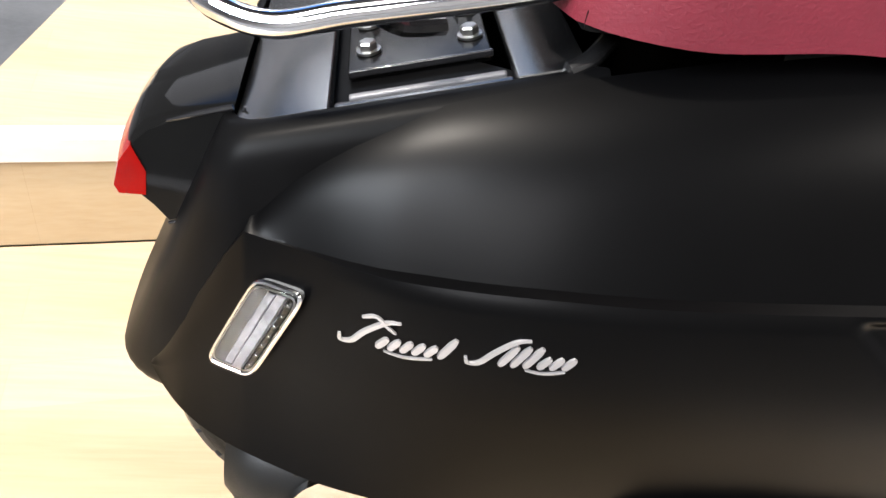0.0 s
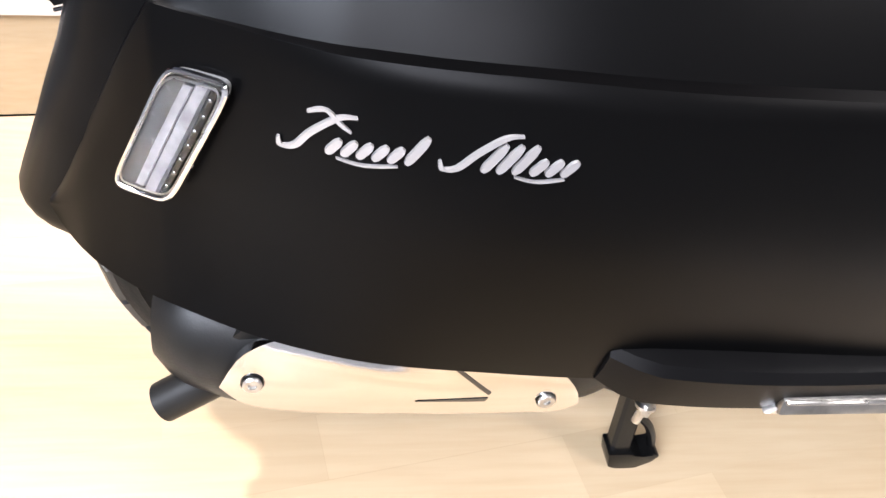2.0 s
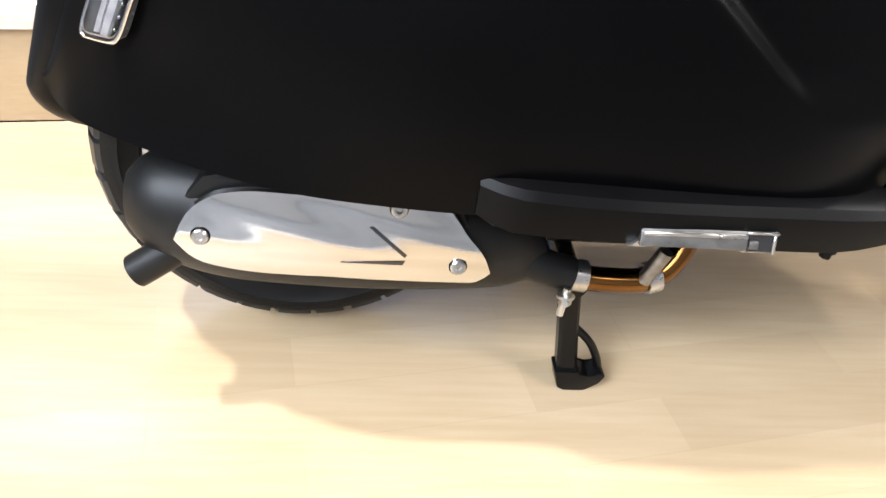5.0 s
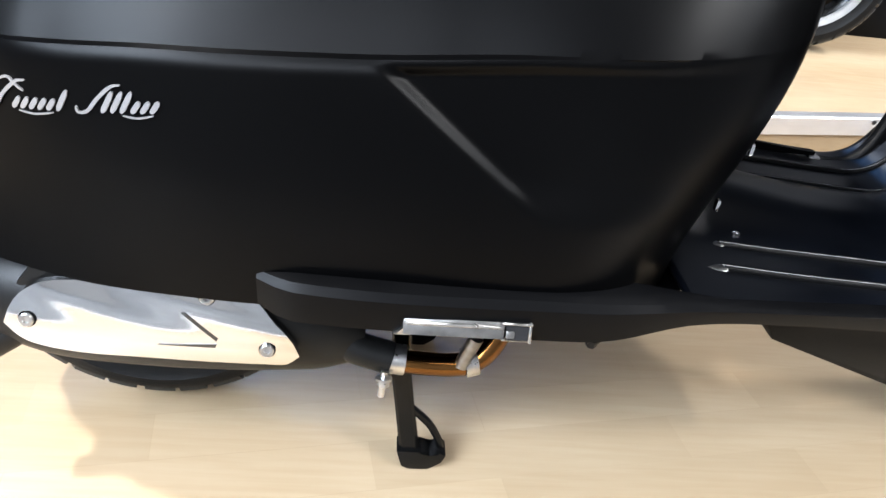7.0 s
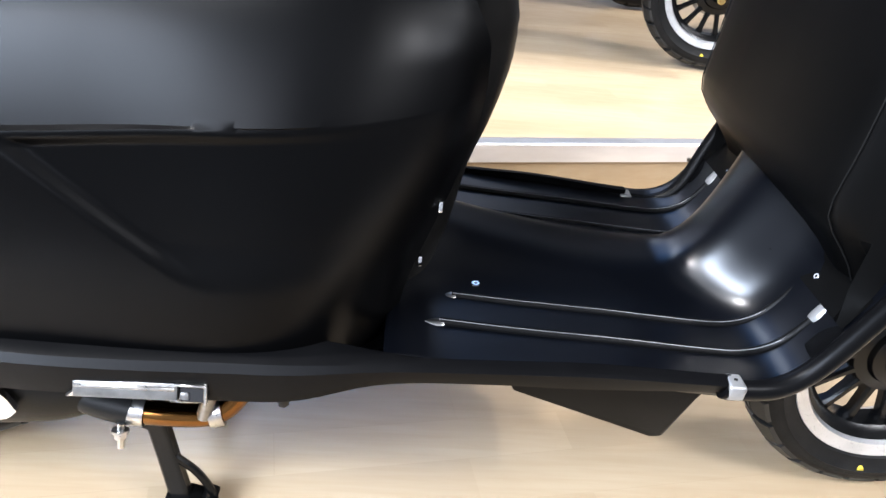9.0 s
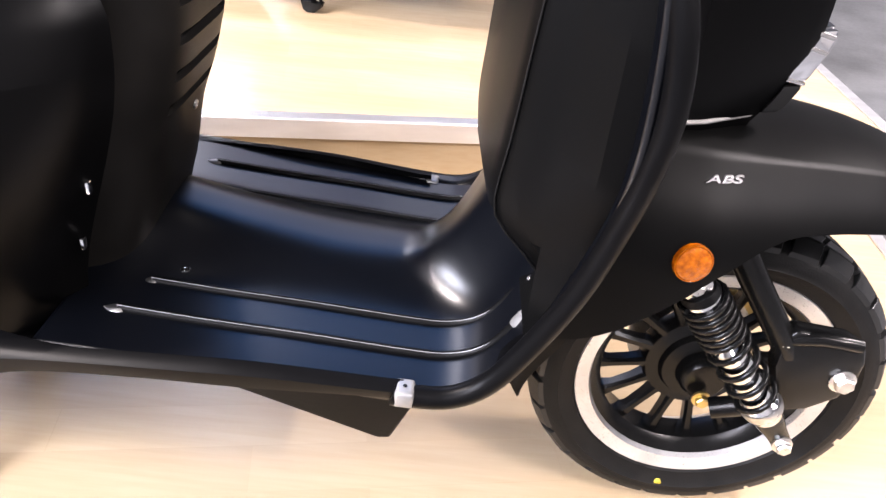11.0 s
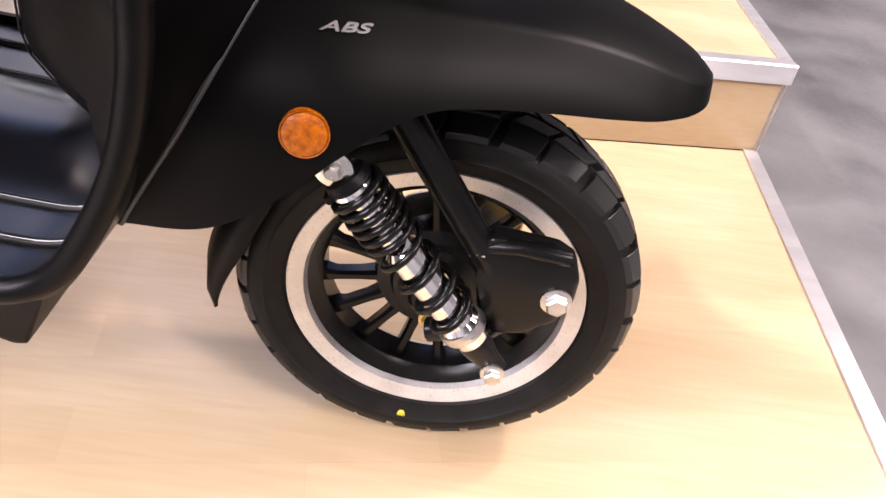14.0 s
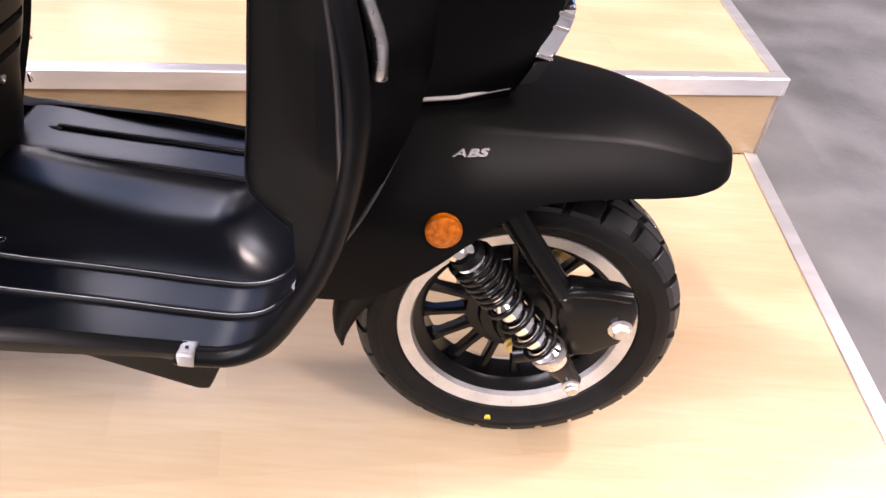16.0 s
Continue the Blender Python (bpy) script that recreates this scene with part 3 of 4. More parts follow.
levels = [0.318, 0.321, 0.325, 0.33, 0.336, 0.342, 0.348, 0.353, 0.357, 0.36, 0.363, 0.366, 0.37, 0.38, 0.4, 0.43, 0.46, 0.5, 0.54, 0.57, 0.6, 0.608, 0.614, 0.618, 0.622, 0.625, 0.627, 0.629, 0.63]
rows = [tail_slice(z) for z in levels]
top = rows[-1]
for f, drop in ((0.975, 0.0004), (0.95, -0.0004), (0.94, -0.003), (0.93, -0.018), (0.5, -0.018), (0.1, -0.018)):
    rows.append([(-1.4 + (x + 1.4) * f, y * f, z + 0.283 * (x + 1.4) * (f - 1) + drop) for x, y, z in top])
tail = part("tail_body", sheet(rows), SATIN, scooter, "matte black tail body with a flat deck")


# deck plates round the recess, with the carrier bracket and its bolts
def deck_box(x, y, lift, sx, sy, sz, bevel):
    return box(x, y, deck_z(x) + lift, sx, sy, sz, bevel, 3, Matrix.Rotation(radians(-15.8), 4, "Y"))


part("deck_plate", deck_box(-1.4845, 0, -0.0066, 0.066, 0.254, 0.012, 0.0025), DECK, tail, "smooth black rear deck plate", sharp=20)
part("deck_plate", deck_box(-1.303, 0, -0.006, 0.05, 0.25, 0.012, 0.0025), DECK, tail, sharp=20)
for s in (-1, 1):
    part("deck_rim", deck_box(-1.389, s * 0.1225, -0.0068, 0.126, 0.008, 0.012, 0.003), DECK, tail, sharp=20)
    part("deck_bump", tube(curve_points([(-1.297, s * 0.128, 0.686), (-1.28, s * 0.121, 0.694), (-1.262, s * 0.098, 0.702), (-1.25, s * 0.08, 0.706)], 5), [0.004] + [0.007] * 14 + [0.005], 10), DECK, tail)
    part("bracket_bar", deck_box(-1.385, s * 0.098, -0.011, 0.115, 0.006, 0.006, 0.002), GREY_TRIM, tail)
    for x in (-1.427, -1.349):
        hex_bolt("deck_bolt", (x, s * 0.026, deck_z(x) - 0.009), (-0.27, 0, 0.96), 0.0075, 0.009, tail, DULL)
part("carrier_plate", deck_box(-1.388, 0, -0.015, 0.112, 0.11, 0.01, 0.003), BLACKMETAL, tail, "black steel carrier plate", sharp=20)
part("plate_edge", deck_box(-1.388, -0.058, -0.011, 0.112, 0.004, 0.006, 0.0015), GLOSS, tail)

# tail lamp, an angular gloss black housing with the red lens low at its back
outline = [(-1.519, 0.629), (-1.562, 0.615), (-1.581, 0.606), (-1.592, 0.595), (-1.601, 0.574), (-1.597, 0.552), (-1.583, 0.538), (-1.572, 0.523), (-1.553, 0.53), (-1.53, 0.58)]
LAMP_Y, LAMP_HALF = -0.042, 0.071
rows = []
for k in range(33):
    v = -1 + k / 16
    end = max(0.0, abs(v) - 0.88) / 0.12
    inset = 1 - 0.05 * end * end
    push = -0.008 * (1 - v * v)
    crown = 0.004 * (1 - v * v)
    rows.append([(-1.555 + (x + 1.555) * inset + push * smooth((-1.52 - x) / 0.05), LAMP_Y + LAMP_HALF * v, 0.578 + (z - 0.578) * inset + crown * smooth((z - 0.58) / 0.03)) for x, z in outline])
tail_lamp = part("tail_lamp", sheet(rows, wrap_v=True, caps=True), LAMPBLACK, scooter, "gloss black tail lamp with a red lens", sharp=24)
rows = []
for k in range(17):
    v = -1 + k / 8
    push = -0.008 * (1 - v * v)
    rows.append([(x + push, LAMP_Y + (LAMP_HALF + 0.0012) * v, z) for x, z in ((-1.5925, 0.592), (-1.6025, 0.577), (-1.608, 0.556), (-1.605, 0.549), (-1.586, 0.549), (-1.584, 0.57))])
part("red_lens", sheet(rows, wrap_v=True, caps=True), RED, tail_lamp, "red tail lens", sharp=30)
# glossy bead added on the near top edge to draw its highlight streak
part("lamp_streak_bead", tube([(-1.52, LAMP_Y - LAMP_HALF + 0.001, 0.6285), (-1.545, LAMP_Y - LAMP_HALF + 0.001, 0.6205), (-1.566, LAMP_Y - LAMP_HALF + 0.001, 0.613)], [0.0025, 0.0022, 0.001], 8), GLOSS, tail_lamp)
part("lamp_edge", tube([(-1.512, LAMP_Y - LAMP_HALF + 0.002, 0.629), (-1.53, LAMP_Y - LAMP_HALF - 0.0008, 0.5805), (-1.553, LAMP_Y - LAMP_HALF - 0.0008, 0.5305), (-1.572, LAMP_Y - LAMP_HALF + 0.001, 0.5225)], 0.0013, 6), GLOSS, tail_lamp)

# chrome grab rail round the tail
half_rail = [(-1.24, 0.115, 0.765), (-1.30, 0.124, 0.747), (-1.35, 0.129, 0.734), (-1.44, 0.133, 0.714), (-1.495, 0.132, 0.700), (-1.54, 0.108, 0.706), (-1.562, 0.05, 0.717)]
knots = [(x, -y, z) for x, y, z in half_rail] + [(-1.568, 0, 0.719)] + [(x, y, z) for x, y, z in half_rail[::-1]]
rail = part("grab_rail", tube(curve_points(knots, 8), 0.0092, 14), CHROME, scooter, "chrome tube grab rail")
for s in (-1, 1):
    part("rail_stay", tube(curve_points([(-1.43, s * 0.13, 0.714), (-1.41, s * 0.115, 0.7), (-1.38, s * 0.1, 0.698)], 5), 0.006, 8), GLOSS, rail)

# seat
rows = []
for k in range(41):
    u = k / 40
    x = -1.32 + 0.66 * u
    end = max(0.0, 1 - (2 * u - 1) ** 8) ** 0.5
    half, zt = 0.172 * (0.55 + 0.45 * end), 0.742 + (0.11 + 0.015 * math.cos(2 * math.pi * u)) * end
    row = []
    for j in range(25):
        a = math.pi * j / 24
        c, q = math.cos(a), math.sin(a)
        low = 0.738 - 0.011 * smooth((-1.12 - x) / 0.12)
        row.append((x, -half * math.copysign(abs(c) ** 0.55, c), low + (zt - low) * q**0.6))
    rows.append(row)
seat = part("seat", sheet(rows, wrap_v=True, caps=True), LEATHER, scooter, "maroon leather seat")
part("seat_base", box(-0.99, 0, 0.731, 0.62, 0.29, 0.02, 0.006), PLASTIC, seat)
part("seat_strap", box(-1.03, 0, 0.852, 0.03, 0.22, 0.008, 0.003), LEATHER, seat)

# centre body below the seat, its front cut by four level vents
VENTS = [0.552, 0.59, 0.629, 0.667]
levels = [0.33 + 0.41 * k / 20 for k in range(21)]
levels = sorted([z for z in levels if all(abs(z - c) > 0.008 for c in VENTS)] + [c + d for c in VENTS for d in (-0.0068, -0.0056, 0.0056, 0.0064)])
across = [-1 + k / 20 for k in range(41)] + [w * q for w in (0.97, 0.985, 0.995) for q in (-1, 1)]


def centre_front(z):
    return spline(z, [0.33, 0.39, 0.44, 0.52, 0.565, 0.63, 0.67, 0.75], [-0.735, -0.72, -0.706, -0.69, -0.674, -0.658, -0.656, -0.68])


rows = []
for z in levels:
    cut = any(abs(z - c) < 0.006 for c in VENTS)
    ring = []
    for w in sorted(across):
        q = abs(w) ** (1 / 0.42)
        x = -1.16 + (centre_front(z) + 1.16) * math.sqrt(max(0.0, 1 - q * q)) ** 0.42
        ring.append((x - (0.014 if cut and abs(w) < 0.46 else 0), 0.145 * w, z))
    rows.append(ring)
centre = part("centre_body", sheet(rows), CENTRE, scooter, "black plastic centre body with level vents", sharp=30)
for c in VENTS:
    part("vent_slot", box(centre_front(c) - 0.0125, 0, c, 0.004, 0.13, 0.0108, 0.001), GLOSS, centre)
round_screw("body_screw", (centre_front(0.521) + 0.0005, 0.022, 0.521), (1, 0, -0.3), 0.006, centre, STEEL)

# engine block in the dark below
engine = part("engine", box(-1.12, 0.02, 0.28, 0.42, 0.2, 0.2, 0.03, 4), MUFFLER, scooter, "dark engine casing")
part("engine_arm", box(-1.35, 0.08, 0.26, 0.2, 0.05, 0.11, 0.02, 3), MUFFLER, engine)

# running board rail below the panel, and the edge bead up the leg shield
for s in (-1, 1):
    rows = []
    for k in range(46):
        u = k / 45
        x = -1.206 + 0.794 * u
        zt = spline(x, [-1.206, -1.18, -0.97, -0.75, -0.6, -0.42], [0.388, 0.387, 0.384, 0.384, 0.384, 0.3715])
        zb = spline(x, [-1.206, -1.178, -1.095, -0.94, -0.86, -0.78, -0.67, -0.55, -0.42], [0.342, 0.333, 0.333, 0.328, 0.331, 0.355, 0.359, 0.355, 0.355])
        yo = spline(x, [-1.206, -1.178, -1.17, -0.9, -0.75, -0.6, -0.42], [0.262, 0.276, 0.278, 0.28, 0.272, 0.266, 0.256])
        yo -= 0.03 * (s > 0)
        zt -= 0.009 * (s > 0) * smooth((x + 0.85) / 0.1)
        yi = yo - spline(x, [-1.206, -1.15, -0.86, -0.74, -0.42], [0.05, 0.07, 0.05, 0.02, 0.016])
        h = zt - zb
        rows.append([(x, s * yi, zb + 0.004), (x, s * (yo - 0.014), zb), (x, s * (yo - 0.004), zb + h * 0.12), (x, s * (yo - 0.001), zb + h * 0.5), (x, s * yo, zb + h * 0.8),
                     (x, s * (yo - 0.006), zb + h * 0.94), (x, s * (yo - 0.016), zt), (x, s * yi, zt - 0.002)])
    side_rail = part("side_rail", sheet(rows, wrap_v=True, caps=True), RAIL, scooter, "black plastic running board rail", sharp=28)
    # folded chrome foot peg
    y = s * 0.281
    lean = Matrix.Rotation(radians(s * 22), 4, "X")
    peg = part("foot_peg", box(-1.017, y, 0.349, 0.098, 0.01, 0.018, 0.003, 2, lean), DULL, side_rail, "folded chrome foot peg")
    part("peg_ridge", box(-1.017, y + s * 0.0035, 0.3545, 0.094, 0.006, 0.004, 0.0012, 1, lean), STEEL, side_rail)
    part("peg_groove", box(-1.02, y + s * 0.004, 0.3425, 0.08, 0.005, 0.0018, 0.0004, 1, lean), GLOSS, side_rail)
    part("peg_tab", prism([(-1.075, 0.339), (-1.066, 0.345), (-1.062, 0.352), (-1.058, 0.352), (-1.058, 0.339)], y - 0.004, y + 0.004, 0.001, 1), STEEL, side_rail)
    part("peg_notch", box(-0.955, y - s * 0.001, 0.348, 0.024, 0.006, 0.02, 0.001, 1, lean), GLOSS, side_rail)
    for dx, dz, sx, sz in ((-0.956, 0.3575, 0.03, 0.0026), (-0.9555, 0.3385, 0.029, 0.0026), (-0.9425, 0.348, 0.003, 0.0215)):
        part("peg_bracket", box(dx, y + s * 0.001, dz, sx, 0.006, sz, 0.0008, 1, lean), STEEL, side_rail)
    part("peg_pin", box(-0.962, y + s * 0.003, 0.346, 0.009, 0.005, 0.008, 0.002, 2, lean), DULL, side_rail)
    hex_bolt("rail_bolt", (-0.872, s * 0.262, 0.331), (0, 0, -1), 0.006, 0.011, side_rail, BLACKMETAL)

    bead_path = mirrored([(-0.422, 0.2492, 0.3605), (-0.41, 0.249, 0.359), (-0.365, 0.246, 0.36), (-0.328, 0.242, 0.382), (-0.292, 0.24, 0.438), (-0.264, 0.242, 0.5),
                          (-0.246, 0.2465, 0.565), (-0.236, 0.256, 0.625), (-0.233, 0.262, 0.68), (-0.24, 0.26, 0.735), (-0.255, 0.248, 0.79), (-0.275, 0.226, 0.86)], s)
    tuck = 0.03 * (s > 0)
    bead_path = [(x, y - tuck * smooth((0.47 - z) / 0.1), z) for x, y, z in bead_path]
    if s > 0:
        bead_path = [(x, y, z - 0.016 * smooth((0.4 - z) / 0.03)) for x, y, z in bead_path]
    bead = part("edge_bead", tube(curve_points(bead_path, 6), 0.0115, 10), RAIL, scooter, "black rubber edge bead of the leg shield")
    clip = part("edge_clip", box(-0.41, s * 0.249 - tuck, 0.362 - 0.55 * tuck, 0.019, 0.0242, 0.0185, 0.004, 3, Matrix.Rotation(radians(2), 4, "Y")), POLISHED, bead, "bright chrome bead clip")
    round_screw("clip_screw", (-0.41, s * 0.249 - tuck, 0.372 - 0.75 * tuck), (0, 0, 1), 0.002, bead, BLACKMETAL)
    round_screw("bead_screw", (-0.309, s * 0.2485, 0.405), (0, s, 0), 0.0036, bead, STEEL)


# floorboard and leg shield, one bent sheet with a hump along the middle
PROFILE = [(-0.775, 0.3705), (-0.73, 0.3685), (-0.63, 0.361), (-0.52, 0.355), (-0.42, 0.348), (-0.37, 0.348), (-0.335, 0.362), (-0.31, 0.392), (-0.29, 0.432), (-0.268, 0.49), (-0.252, 0.56), (-0.246, 0.64), (-0.252, 0.74), (-0.272, 0.86)]
prof = [(p.x, p.z) for p in curve_points([(x, 0, z) for x, z in PROFILE], 6)]


HUMP = [(-0.775, 0.425), (-0.73, 0.418), (-0.64, 0.398), (-0.535, 0.379), (-0.455, 0.373), (-0.422, 0.376), (-0.397, 0.39), (-0.376, 0.414), (-0.358, 0.446), (-0.335, 0.50), (-0.316, 0.565), (-0.31, 0.64), (-0.316, 0.74), (-0.336, 0.86)]
crest = [(p.x, p.z) for p in curve_points([(x, 0, z) for x, z in HUMP], 6)]
rows = []
for (x, z), (xh, zh) in zip(prof, crest):
    wide = 0.067 + 0.006 * smooth((-0.6 - x) / 0.15) + 0.03 * smooth((z - 0.36) / 0.3)
    row = []
    reach = 0.243 + 0.02 * smooth((z - 0.54) / 0.12)
    for k in range(81):
        y = reach * (k / 40 - 1)
        f = math.exp(-((abs(y + 0.012) / wide) ** 2.4)) if y < -0.012 else math.exp(-(((y + 0.012) / (wide + 0.017)) ** 4.5))
        row.append((x + (xh - x) * f, y, z + (zh - z) * f))
    rows.append(row)
floorboard = thick(part("floorboard", sheet(rows), FLOORMAT, scooter, "satin black floorboard with a centre hump", sharp=60), 0.008)
floorboard.modifiers[0].offset = 0.0


def floor_line(y, x0, x1, lift):
    pts = []
    for x, z in prof:
        if x0 <= x <= x1 and z < 0.44:
            pts.append((x, y, z + lift))
    return pts


def leaf(base, along, across, long, half, height):
    """A flat pointed chrome tip lying on the board."""
    base, along, across = Vector(base), Vector(along).normalized(), Vector(across)
    up = along.cross(across).normalized()
    if up.z < 0:
        up = -up
    rows = []
    for k in range(13):
        t = k / 12
        w = half * min(1.0, 0.7 + 2 * t) * max(0.02, 1 - max(0.0, (t - 0.4) / 0.6) ** 1.6)
        h = height * max(0.15, 1 - t * t)
        rows.append([base + along * (long * t) + across * (w * c) + up * (h * q) for c, q in ((-1, 0), (-0.6, 0.8), (0, 1), (0.6, 0.8), (1, 0), (0, -0.6))])
    return sheet(rows, wrap_v=True, caps=True)


for s in (-1, 1):
    for y0, xa, xb in ((0.178 if s < 0 else 0.165, -0.73, -0.306), (0.124 if s < 0 else 0.095, -0.715, -0.284)):
        line = floor_line(s * y0, xa, xb, 0.0055)
        strip = part("floor_strip", tube(line, 0.0052, 12, 0.8), PLASTIC, scooter, "black rubber floor strip with a bright line")
        part("bright_line", tube([(x - 0.001, y - 0.001, z + 0.0039) for x, y, z in line], 0.0007, 6), GREY_TRIM, strip)
        x0, _, z0 = line[0]
        part("end_cap", leaf((x0 + 0.006, s * y0, z0 - 0.001), (-1, 0, 0.03), (0, 1, 0), 0.022, 0.007, 0.0035), DULL, strip, "pointed chrome strip end", sharp=60)
        x1, _, z1 = line[-1]
        part("end_tip", leaf((x1 - 0.001, s * y0, z1 + 0.001), (0.5, 0, 0.86), (0, 1, 0), 0.038, 0.0085, 0.0045), POLISHED, strip, "pointed chrome strip end", sharp=60)
    if s < 0:
        round_screw("floor_screw", (-0.672, s * 0.102, 0.374), (0, 0, 1), 0.0055, floorboard)
    round_screw("floor_screw", (-0.294, s * 0.14, 0.437), (-0.8, 0, 0.5), 0.004, floorboard)

# belly pan under the floorboard, and a dark filler sheet added for the shaded recess between the floorboard and the
# rear body
part("rear_recess_filler", box(-0.86, 0, 0.335, 0.21, 0.44, 0.01, 0.003), MATTE, scooter)
belly = part("belly_pan", prism([(-0.66, 0.345), (-0.62, 0.27), (-0.44, 0.206), (-0.425, 0.208), (-0.40, 0.27), (-0.375, 0.318), (-0.36, 0.345)], -0.168, 0.168, 0.005), PLASTIC, scooter, "dark plastic belly pan")
part("frame_tube", tube(curve_points([(-1.0, 0, 0.33), (-0.8, 0, 0.33), (-0.45, 0, 0.33), (-0.3, 0, 0.42)], 6), 0.035, 12), BLACKMETAL, scooter)

# glove box on the leg shield
rows = []
for k in range(25):
    z = 0.424 + 0.458 * k / 24
    xc = spline(z, [0.424, 0.462, 0.49, 0.52, 0.55, 0.62, 0.72, 0.88], [-0.262, -0.285, -0.303, -0.33, -0.345, -0.338, -0.33, -0.315])
    xr = xc - spline(z, [0.424, 0.462, 0.52, 0.6, 0.72, 0.88], [0.003, 0.004, 0.014, 0.022, 0.026, 0.03])
    yc = spline(z, [0.424, 0.462, 0.5, 0.6, 0.88], [0.196, 0.19, 0.193, 0.2, 0.198])
    flank = 0.022 * smooth((z - 0.5) / 0.12)
    half = [(-0.245, 0.222 + flank), (-0.27, 0.218 + flank), (-0.30, yc + 0.014), (xc + 0.02, yc + 0.007), (xc + 0.005, yc), (xc - 0.001, yc - 0.006), (xc - 0.008, yc - 0.03), (xr + 0.004, 0.11), (xr, 0.05)]
    rim_x = spline(z, [0.35, 0.382, 0.438, 0.5, 0.565, 0.62, 0.69, 0.76, 0.86], [-0.345, -0.328, -0.294, -0.266, -0.249, -0.245, -0.246, -0.256, -0.276])
    half = [(min(x, rim_x), y) for x, y in half]
    rows.append([(x, -y, z) for x, y in half] + [(xr, 0, z)] + [(x, y, z) for x, y in half[::-1]])
glove = part("glove_box", sheet(rows, caps=True), GUARD, scooter, "black glove box behind the leg shield", sharp=30)
for s in (-1, 1):
    seam = [rows[k][5 if s < 0 else 13] for k in range(2, 25)]
    part("seam_bead", tube([(x - 0.001, y + s * 0.001, z) for x, y, z in seam], 0.0009, 6), RUBBER, glove)


# front fairing and pointed mudguard
def apron_x(z):
    return spline(z, [0.35, 0.396, 0.441, 0.485, 0.53, 0.555, 0.58, 0.61, 0.7, 0.88], [-0.324, -0.300, -0.274, -0.248, -0.224, -0.2115, -0.199, -0.184, -0.175, -0.19])


def nose_low(x):
    return spline(x, [-0.312, -0.24, -0.208, -0.175, -0.15, -0.13, -0.094, -0.06, -0.01, 0.04, 0.091, 0.14, 0.168, 0.194], [0.384, 0.395, 0.411, 0.437, 0.46, 0.48, 0.508, 0.524, 0.527, 0.525, 0.521, 0.518, 0.518, 0.521])


def nose_ridge(x):
    return spline(x, [-0.312, -0.15, -0.07, 0.0, 0.05, 0.11, 0.144, 0.175, 0.194], [0.60, 0.593, 0.585, 0.578, 0.572, 0.558, 0.546, 0.535, 0.527])


def nose_top(x):
    return spline(x, [-0.312, -0.15, -0.067, 0.0, 0.058, 0.11, 0.152, 0.18, 0.194], [0.628, 0.605, 0.596, 0.5915, 0.584, 0.57, 0.554, 0.541, 0.53])


def nose_half(x):
    return spline(x, [-0.312, -0.2, -0.15, -0.07, 0.0, 0.05, 0.1, 0.14, 0.168, 0.185, 0.194], [0.172, 0.183, 0.184, 0.168, 0.148, 0.134, 0.118, 0.101, 0.08, 0.052, 0.012])


def nose_y(x, v):
    low, high = nose_low(x), nose_ridge(x)
    w = min(1.0, max(0.0, (low + (high - low) * v - 0.49) / max(high - 0.49, 0.01)))
    return nose_half(x) * (1 - 0.32 * w * w)


rows = []
nv = 22
for j in range(nv + 1):
    v = j / nv
    x0 = -0.3
    for _ in range(30):
        x0 = 0.5 * x0 + 0.5 * apron_x(nose_low(x0) + (nose_ridge(x0) - nose_low(x0)) * v)
    row = []
    for i in range(71):
        u = i / 70
        x = x0 + (0.194 - x0) * (1 - (1 - u) ** 1.35)
        z = nose_low(x) + (nose_ridge(x) - nose_low(x)) * v
        row.append((x, -nose_y(x, v), z))
    rows.append(row)
x0 = rows[-1][0][0]
for k in range(1, 13):
    t = k / 12
    row = []
    for i in range(71):
        u = i / 70
        x = x0 + (0.194 - x0) * (1 - (1 - u) ** 1.35)
        row.append((x, -nose_y(x, 1.0) * (1 - t), nose_ridge(x) + (nose_top(x) - nose_ridge(x)) * (1 - (1 - t) ** 2.4)))
    rows.append(row)
seam_edge = [row[0] for row in rows[:nv + 3]]
rows = [[(x, y + 0.022, z + 0.002) for x, y, z in rows[0]]] + rows
rows += [[(x, -y, z) for x, y, z in r] for r in rows[-2::-1]]
mudguard = part("front_mudguard", sheet(rows), GUARD, scooter, "matte black pointed front mudguard", sharp=60)

